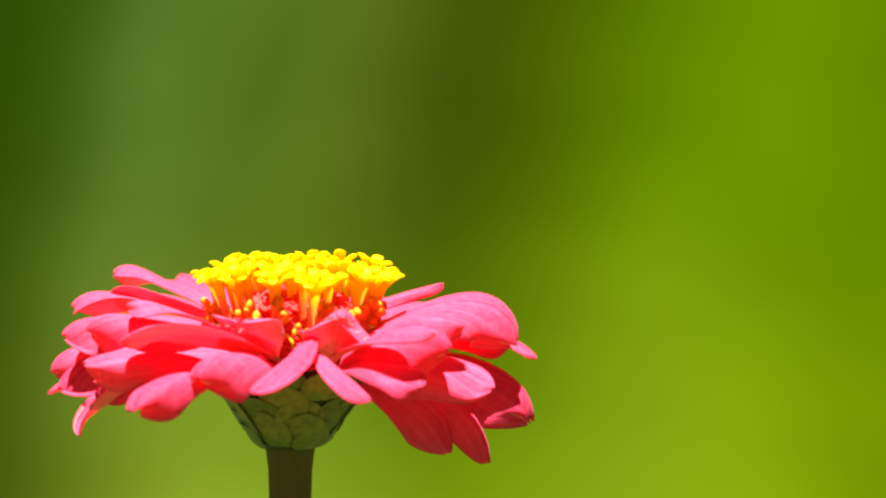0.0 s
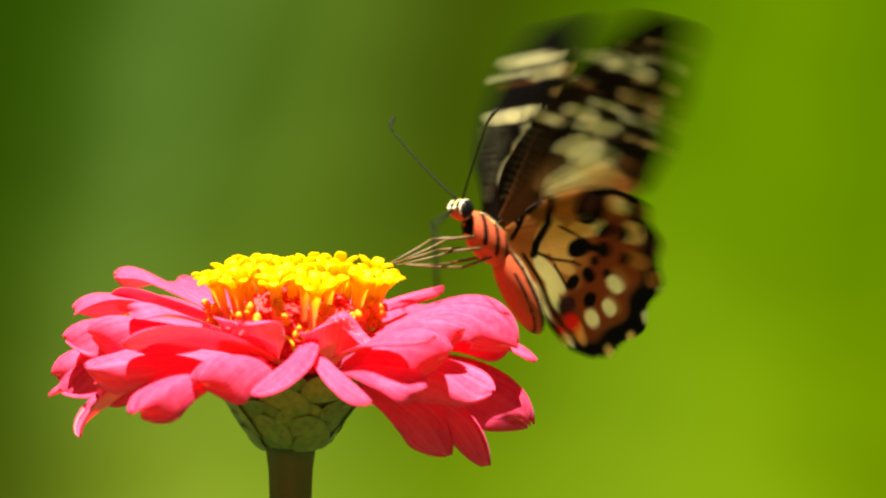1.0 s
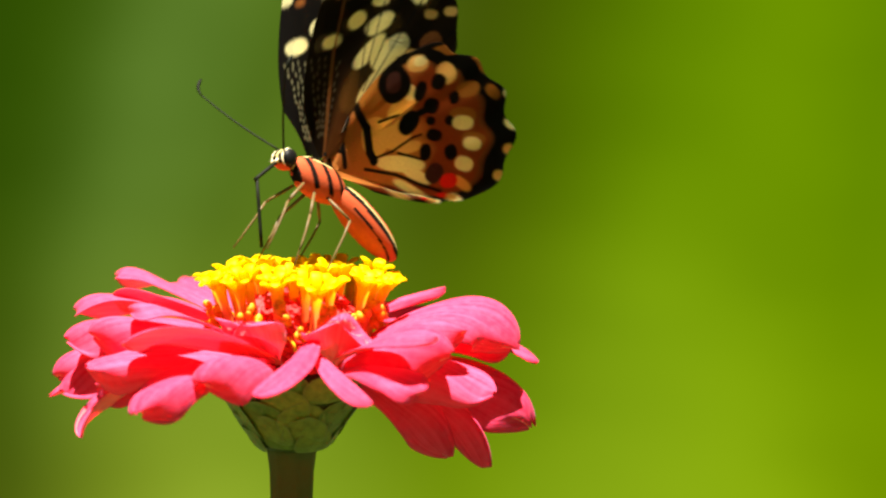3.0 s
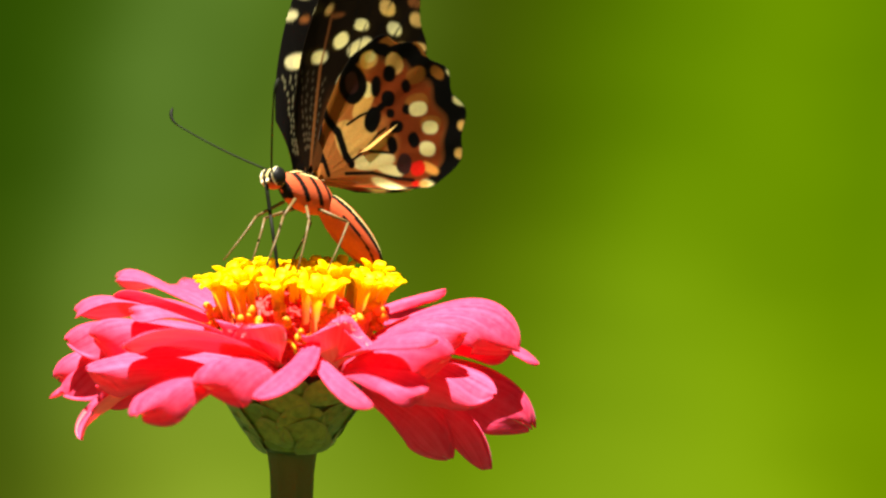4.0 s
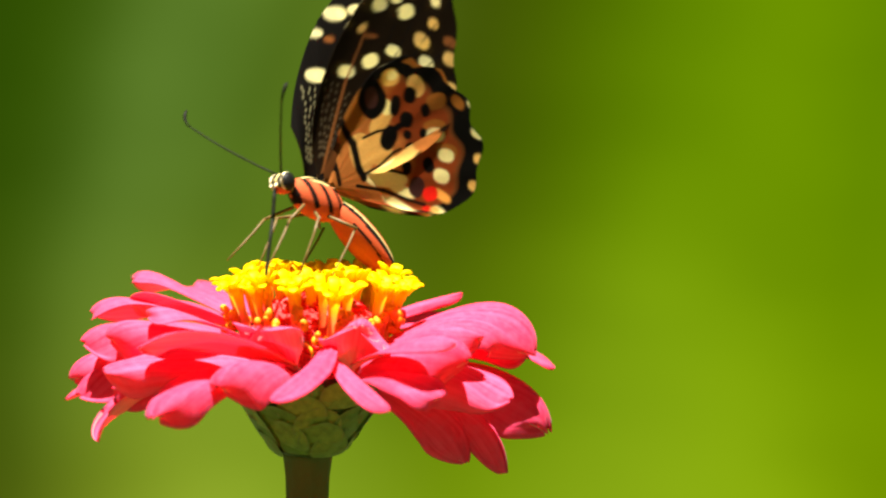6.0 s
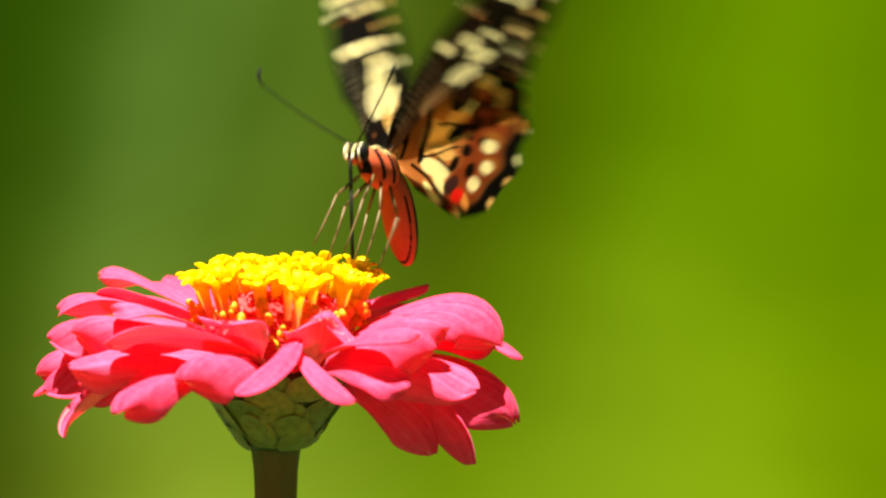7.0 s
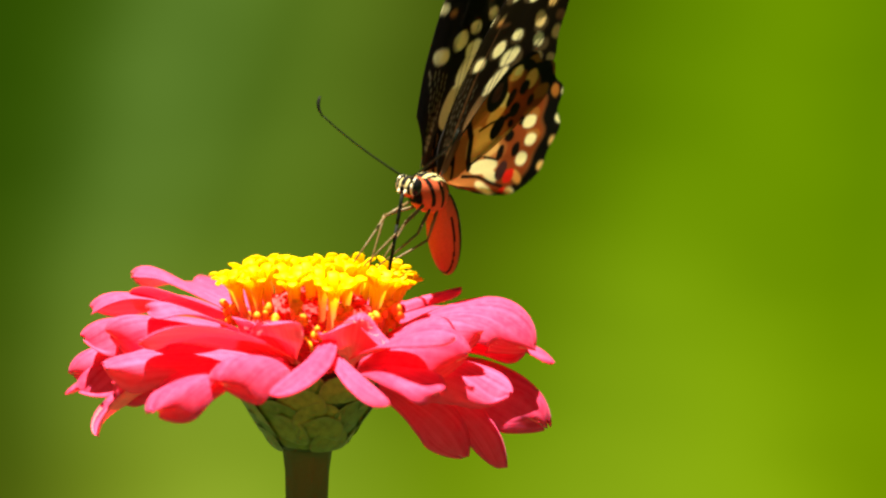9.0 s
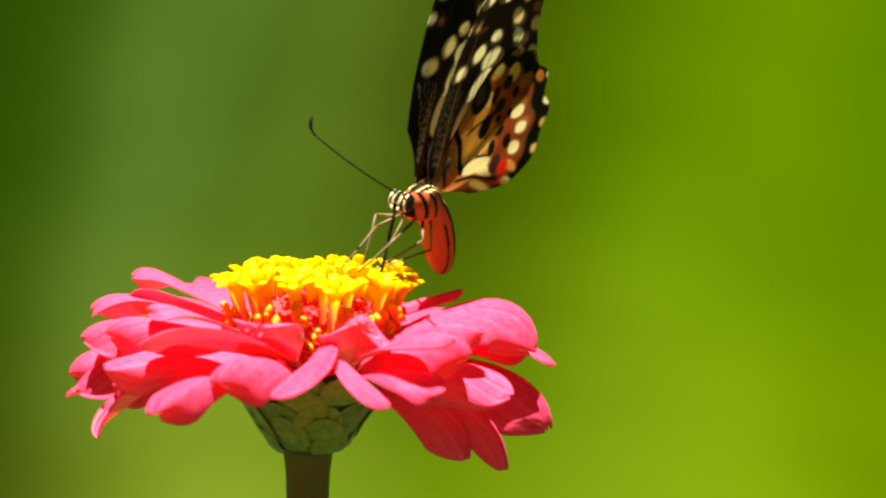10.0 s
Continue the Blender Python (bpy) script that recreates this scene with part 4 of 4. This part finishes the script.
sway(7.6, 1.28, 0.18, 0.20)
sway(7.7, 0.10, 0.00, 0.10)
sway(7.8, -0.94, -0.13, 0.02)
sway(7.9, -1.04, -0.22, 0.02)
sway(8, -0.21, -0.27, 0.05)
sway(8.2, 1.00, -0.09, 0.15)
sway(8.4, 0.01, 0.00, 0.10)
sway(8.5, 0.29, 0.04, 0.14)
sway(8.6, 0.56, 0.00, 0.20)
sway(9, 2.87, -0.41, 0.56)
sway(9.5, 0.97, -0.31, 0.22)
sway(10, 2.99, -0.75, 0.56)

stance(0.0, 60.0, 190.0, -260.0, 62.0, 30.0, 0.0, 30.0, 30.0, 0.0, 20.0, 40.0, 0, 0)
stance(0.3, 34.0, 160.0, -150.0, 62.0, 36.0, 0.0, 60.0, 60.0, 0.0, 20.0, 40.0, 0, 0)
stance(0.4, 24.0, 118.0, -74.0, 80.0, 42.0, 0.0, 88.0, 88.0, 0.0, 20.0, 40.0, 0, 0)
stance(0.467, 24.0, 94.0, 4.0, 62.0, 42.0, 0.0, 76.0, 70.0, 0.0, 20.0, 40.0, 0, 0)
stance(0.5, 24.2, 85.0, 15.4, 62.0, 42.0, 0.0, 52.0, 46.0, 0.0, 20.0, 40.0, 0, 0)
stance(0.533, 25.2, 83.3, 15.9, 69.3, 41.3, 0.0, 8.0, 6.0, 0.0, 20.0, 40.0, 0, 0)
stance(0.567, 26.2, 81.7, 16.4, 76.7, 40.7, 0.0, 30.0, 26.0, 0.0, 20.0, 40.0, 0, 0)
stance(0.6, 27.1, 80.0, 16.9, 84.0, 40.0, 0.0, 58.0, 52.0, 0.0, 20.0, 40.0, 0, 0)
stance(0.633, 27.6, 71.7, 17.8, 84.0, 40.7, 0.0, 76.0, 72.0, -1.7, 21.7, 40.0, 0, 0)
stance(0.667, 28.0, 63.2, 18.7, 84.0, 41.3, 0.0, 62.0, 56.0, -3.4, 23.4, 40.0, 0, 0)
stance(0.7, 28.5, 55.0, 19.6, 84.0, 42.0, 0.0, 34.0, 30.0, -5.0, 25.0, 40.0, 0, 0)
stance(0.733, 29.0, 42.8, 20.9, 80.0, 43.0, 0.0, -8.0, -10.0, -6.0, 26.6, 41.6, 0, 0)
stance(0.767, 29.5, 30.2, 22.2, 76.0, 44.0, 0.0, -14.0, -16.0, -7.0, 28.4, 43.4, 0, 0)
stance(0.8, 30.0, 18.0, 23.5, 72.0, 45.0, 0.0, 0.0, -4.0, -8.0, 30.0, 45.0, 0, 0)
stance(0.833, 32.0, 15.0, 22.0, 50.9, 43.0, -5.3, 28.0, 30.0, -2.7, 34.0, 47.0, 0, 0)
stance(0.9, 34.7, 9.0, 19.3, 17.2, 37.3, -16.6, 69.8, 80.0, 5.4, 40.2, 49.8, 60, 0)
stance(0.967, 32.5, 7.7, 18.0, 31.1, 38.6, -9.1, 92.0, 95.0, 3.7, 35.0, 29.8, 0, 0)
stance(1.0, 31.5, 7.0, 17.3, 38.0, 39.3, -5.5, 71.2, 80.0, 2.9, 32.4, 20.0, 75, 0)
stance(1.033, 31.0, 6.8, 17.9, 38.6, 38.9, -5.6, 51.0, 62.0, 2.6, 31.2, 20.1, 0, 0)
stance(1.067, 30.5, 6.6, 18.4, 39.3, 38.4, -5.7, 56.0, 62.0, 2.4, 30.0, 20.3, 0, 0)
stance(1.1, 30.1, 6.4, 19.0, 40.0, 38.0, -5.9, 63.0, 66.0, 2.1, 28.8, 20.4, 60, 0)
stance(1.133, 29.2, 6.2, 19.4, 39.6, 36.7, -6.0, 70.0, 72.0, 1.8, 27.7, 20.6, 0, 0)
stance(1.167, 28.4, 6.0, 19.8, 39.1, 35.3, -6.1, 70.0, 70.0, 1.6, 26.4, 20.7, 0, 0)
stance(1.2, 27.6, 5.8, 20.2, 38.7, 34.0, -6.2, 61.0, 62.0, 1.3, 25.3, 20.8, 0, 0)
stance(1.233, 25.2, 5.6, 20.3, 38.8, 31.7, -6.3, 52.0, 54.0, 1.0, 24.1, 21.0, 0, 0)
stance(1.267, 22.8, 5.4, 20.3, 38.9, 29.3, -6.5, 60.0, 60.0, 0.8, 22.9, 21.1, 0, 0)
stance(1.3, 20.5, 5.2, 20.4, 39.0, 27.0, -6.6, 68.0, 66.0, 0.5, 21.7, 21.3, 0, 0)
stance(1.4, 17.9, 4.6, 19.5, 39.4, 21.0, -7.0, 72.0, 64.0, -0.3, 18.1, 21.7, 0, 0)
stance(1.5, 16.9, 4.0, 20.9, 39.8, 22.0, -7.3, 74.7, 63.8, -1.1, 14.5, 22.1, 0, 0)
stance(1.6, 18.4, 3.6, 21.8, 42.2, 27.0, -7.5, 68.0, 66.0, 0.4, 13.8, 25.0, 0, 0)
stance(1.7, 17.4, 3.2, 24.7, 44.7, 33.0, -7.8, 69.0, 69.0, 1.9, 13.1, 27.9, 0, 0)
stance(1.767, 16.6, 2.9, 25.1, 46.3, 31.7, -7.9, 72.0, 76.0, 2.9, 12.6, 29.8, 0, 0)
stance(1.8, 16.2, 2.8, 25.3, 47.1, 31.0, -8.0, 65.0, 68.0, 3.4, 12.4, 30.7, 0, 0)
stance(1.833, 15.4, 2.7, 24.3, 47.9, 27.0, -8.1, 60.0, 60.0, 3.9, 12.1, 31.7, 0, 0)
stance(1.9, 13.9, 2.4, 22.2, 49.6, 19.0, -8.2, 72.0, 66.0, 4.9, 11.6, 33.6, 0, 0)
stance(2.0, 14.5, 2.0, 21.6, 52.1, 14.4, -8.4, 77.3, 73.3, 6.4, 10.9, 36.5, 0, 0)
stance(2.067, 13.5, 1.7, 24.0, 50.0, 26.2, -7.5, 74.0, 76.0, 7.0, 11.7, 37.4, 0, 0)
stance(2.1, 13.0, 1.5, 25.2, 49.0, 32.0, -7.0, 66.0, 74.0, 7.3, 12.1, 37.9, 0, 0)
stance(2.133, 12.5, 1.3, 25.3, 48.0, 32.3, -6.6, 58.0, 72.0, 7.6, 12.5, 38.3, 0, 0)
stance(2.2, 11.5, 1.0, 25.4, 46.0, 33.0, -5.6, 62.0, 70.0, 8.2, 13.3, 39.3, 0, 0)
stance(2.3, 10.9, 0.5, 25.1, 42.9, 28.0, -4.2, 66.0, 66.0, 9.2, 14.5, 40.7, 0, 0)
stance(2.4, 10.6, 0.0, 22.4, 39.9, 11.9, -2.8, 78.3, 65.9, 10.1, 15.7, 42.1, 0, 0)
stance(2.5, 9.1, 0.0, 22.2, 42.7, 18.2, -10.7, 78.8, 79.1, -0.1, 1.3, 28.1, 0, 0)
stance(2.567, 9.6, 0.0, 25.5, 39.7, 28.1, -10.1, 70.0, 72.0, -3.7, 8.5, 25.9, 0, 0)
stance(2.6, 9.8, 0.0, 27.1, 38.2, 33.0, -9.7, 58.0, 68.0, -5.5, 12.0, 24.8, 70, 0)
stance(2.633, 9.2, 0.0, 27.1, 36.8, 31.9, -9.4, 54.0, 70.0, -7.3, 10.6, 23.7, 0, 0)
stance(2.7, 7.9, 0.0, 27.1, 33.8, 29.6, -8.8, 63.4, 80.0, -10.9, 7.8, 21.5, 75, 0)
stance(3.8, 2.8, 0.0, 25.8, 41.4, 19.0, -11.6, 78.4, 88.0, 5.6, 6.4, 29.6, 0, 0)
stance(4.0, 2.8, 0.0, 25.1, 42.8, 17.1, -12.1, 81.1, 89.4, 8.6, 6.1, 31.0, 0, 0)
stance(4.5, 3.4, 0.0, 23.9, 40.7, 9.8, -9.8, 83.6, 91.6, 7.5, 2.5, 32.3, 0, 0)
stance(4.8, 3.8, 0.0, 23.3, 31.3, 11.0, -12.1, 84.0, 90.0, 12.0, 9.8, 28.4, 9, 9)
stance(4.867, 4.7, 0.0, 24.9, 29.2, 17.0, -12.6, 80.0, 86.0, 13.1, 11.4, 27.5, 12, 12)
stance(4.9, 5.1, 0.0, 25.6, 28.2, 20.0, -12.9, 78.0, 84.0, 16.0, 11.5, 27.0, 14, 14)
stance(5.0, 5.4, 0.0, 25.0, 25.1, 20.5, -13.7, 80.0, 82.0, 18.5, 12.5, 25.7, 18, 18)
stance(5.3, 3.9, 0.0, 22.2, 28.2, 18.3, -11.5, 79.0, 92.0, 22.5, 8.6, 21.9, 18, 18)
stance(5.5, 2.9, 0.0, 22.2, 32.5, 20.7, -12.2, 78.0, 91.0, 20.0, 2.0, 14.7, 18, 18)
stance(5.7, 2.7, 0.0, 22.7, 35.5, 17.5, -12.8, 87.7, 91.0, 17.9, 5.6, 19.0, 18, 18)
stance(6.767, 13.9, 0.0, 29.4, 56.6, 29.6, -4.0, 66.0, 50.0, 16.9, 22.5, 42.8, 1, 1)
stance(6.8, 14.2, 0.0, 29.6, 57.3, 29.9, -3.7, 80.5, 63.3, 16.8, 23.0, 43.6, 55, 0)
stance(6.833, 14.8, 0.0, 29.6, 57.4, 29.0, -3.3, 84.0, 76.0, 17.7, 24.0, 45.9, 0, 0)
stance(6.9, 15.9, 0.0, 29.5, 57.8, 27.0, -2.6, 79.0, 80.0, 19.4, 26.0, 50.5, 0, 0)
stance(6.967, 14.9, 0.0, 29.2, 58.1, 20.4, -1.9, 78.0, 74.0, 21.2, 28.0, 55.2, 0, 0)
stance(7.0, 14.4, 0.0, 29.1, 58.2, 17.1, -1.5, 65.5, 61.7, 22.1, 29.0, 57.5, 0, 0)
stance(7.033, 14.5, 0.0, 27.7, 58.4, 15.1, -0.8, 56.0, 52.0, 21.0, 26.8, 54.9, 0, 0)
stance(7.067, 14.6, 0.0, 26.3, 58.6, 13.0, -0.1, 60.0, 58.0, 20.0, 24.6, 52.1, 0, 0)
stance(7.1, 14.6, 0.0, 25.0, 58.7, 11.0, 0.6, 70.0, 68.0, 18.9, 22.4, 49.4, 0, 0)
stance(7.2, 17.5, 0.0, 25.1, 59.2, 9.0, 2.7, 76.5, 74.1, 15.8, 15.9, 41.3, 0, 0)
stance(7.3, 17.6, 0.0, 25.1, 59.8, 9.3, 2.1, 77.0, 80.0, 14.7, 13.8, 40.7, 0, 0)
stance(7.5, 16.8, 0.0, 24.7, 61.0, 10.0, 1.0, 79.5, 86.5, 12.4, 9.7, 39.3, 0, 0)
stance(7.8, 13.4, 0.0, 23.6, 62.8, 7.4, 1.4, 84.0, 88.0, 13.1, 8.9, 41.4, 0, 0)
stance(8.0, 14.3, 0.0, 24.3, 64.0, 5.6, 1.7, 86.9, 87.5, 13.5, 8.4, 42.7, 0, 0)
stance(8.2, 16.4, 0.0, 22.8, 63.4, 10.0, 1.5, 86.0, 88.0, 15.9, 15.6, 51.6, 0, 0)
stance(8.3, 15.0, 0.0, 25.0, 63.1, 10.0, 1.4, 84.0, 82.0, 17.1, 19.2, 56.1, 0, 0)
stance(8.367, 16.7, 0.0, 26.9, 62.9, 19.4, 1.3, 84.0, 74.0, 17.9, 21.6, 57.4, 0, 0)
stance(8.4, 17.6, 0.0, 27.8, 62.8, 24.0, 1.2, 80.0, 62.0, 18.3, 22.7, 58.0, 70, 0)
stance(8.433, 18.0, 0.0, 27.5, 62.8, 21.5, 1.2, 78.0, 56.0, 18.7, 23.9, 60.3, 0, 0)
stance(8.467, 18.4, 0.0, 27.1, 62.7, 19.0, 1.2, 78.0, 66.0, 19.1, 25.1, 62.7, 0, 0)
stance(8.5, 18.8, 0.0, 26.8, 62.6, 16.5, 1.1, 77.9, 73.6, 19.5, 26.3, 65.0, 15, 0)
stance(8.567, 19.2, 0.0, 27.0, 62.5, 18.2, 2.4, 77.0, 66.0, 19.4, 25.4, 61.7, 0, 0)
stance(8.6, 19.4, 0.0, 27.0, 62.5, 19.0, 3.1, 77.0, 60.0, 19.3, 24.9, 60.0, 30, 0)
stance(8.633, 19.5, 0.0, 27.2, 62.5, 19.3, 3.7, 77.0, 58.0, 19.3, 24.5, 60.0, 0, 0)
stance(8.667, 19.7, 0.0, 27.3, 62.5, 19.7, 4.4, 77.0, 66.0, 19.2, 24.0, 60.0, 0, 0)
stance(8.7, 19.8, 0.0, 27.4, 62.5, 20.0, 5.1, 77.0, 72.0, 19.1, 23.6, 60.0, 0, 0)
stance(9.0, 22.3, 0.0, 25.2, 62.4, 6.6, 11.0, 80.8, 83.2, 18.5, 19.5, 55.0, 0, 0)
stance(9.3, 20.2, 0.0, 24.7, 64.2, 3.8, 12.5, 82.9, 81.9, 20.7, 16.1, 53.3, 0, 0)
stance(9.5, 19.0, 0.0, 24.3, 63.6, 2.9, 13.0, 84.0, 81.8, 19.8, 16.3, 53.3, 0, 0)
stance(10.0, 21.2, 0.0, 23.5, 62.3, 0.8, 14.1, 86.6, 81.4, 17.4, 16.7, 53.2, 0, 0)

motions()
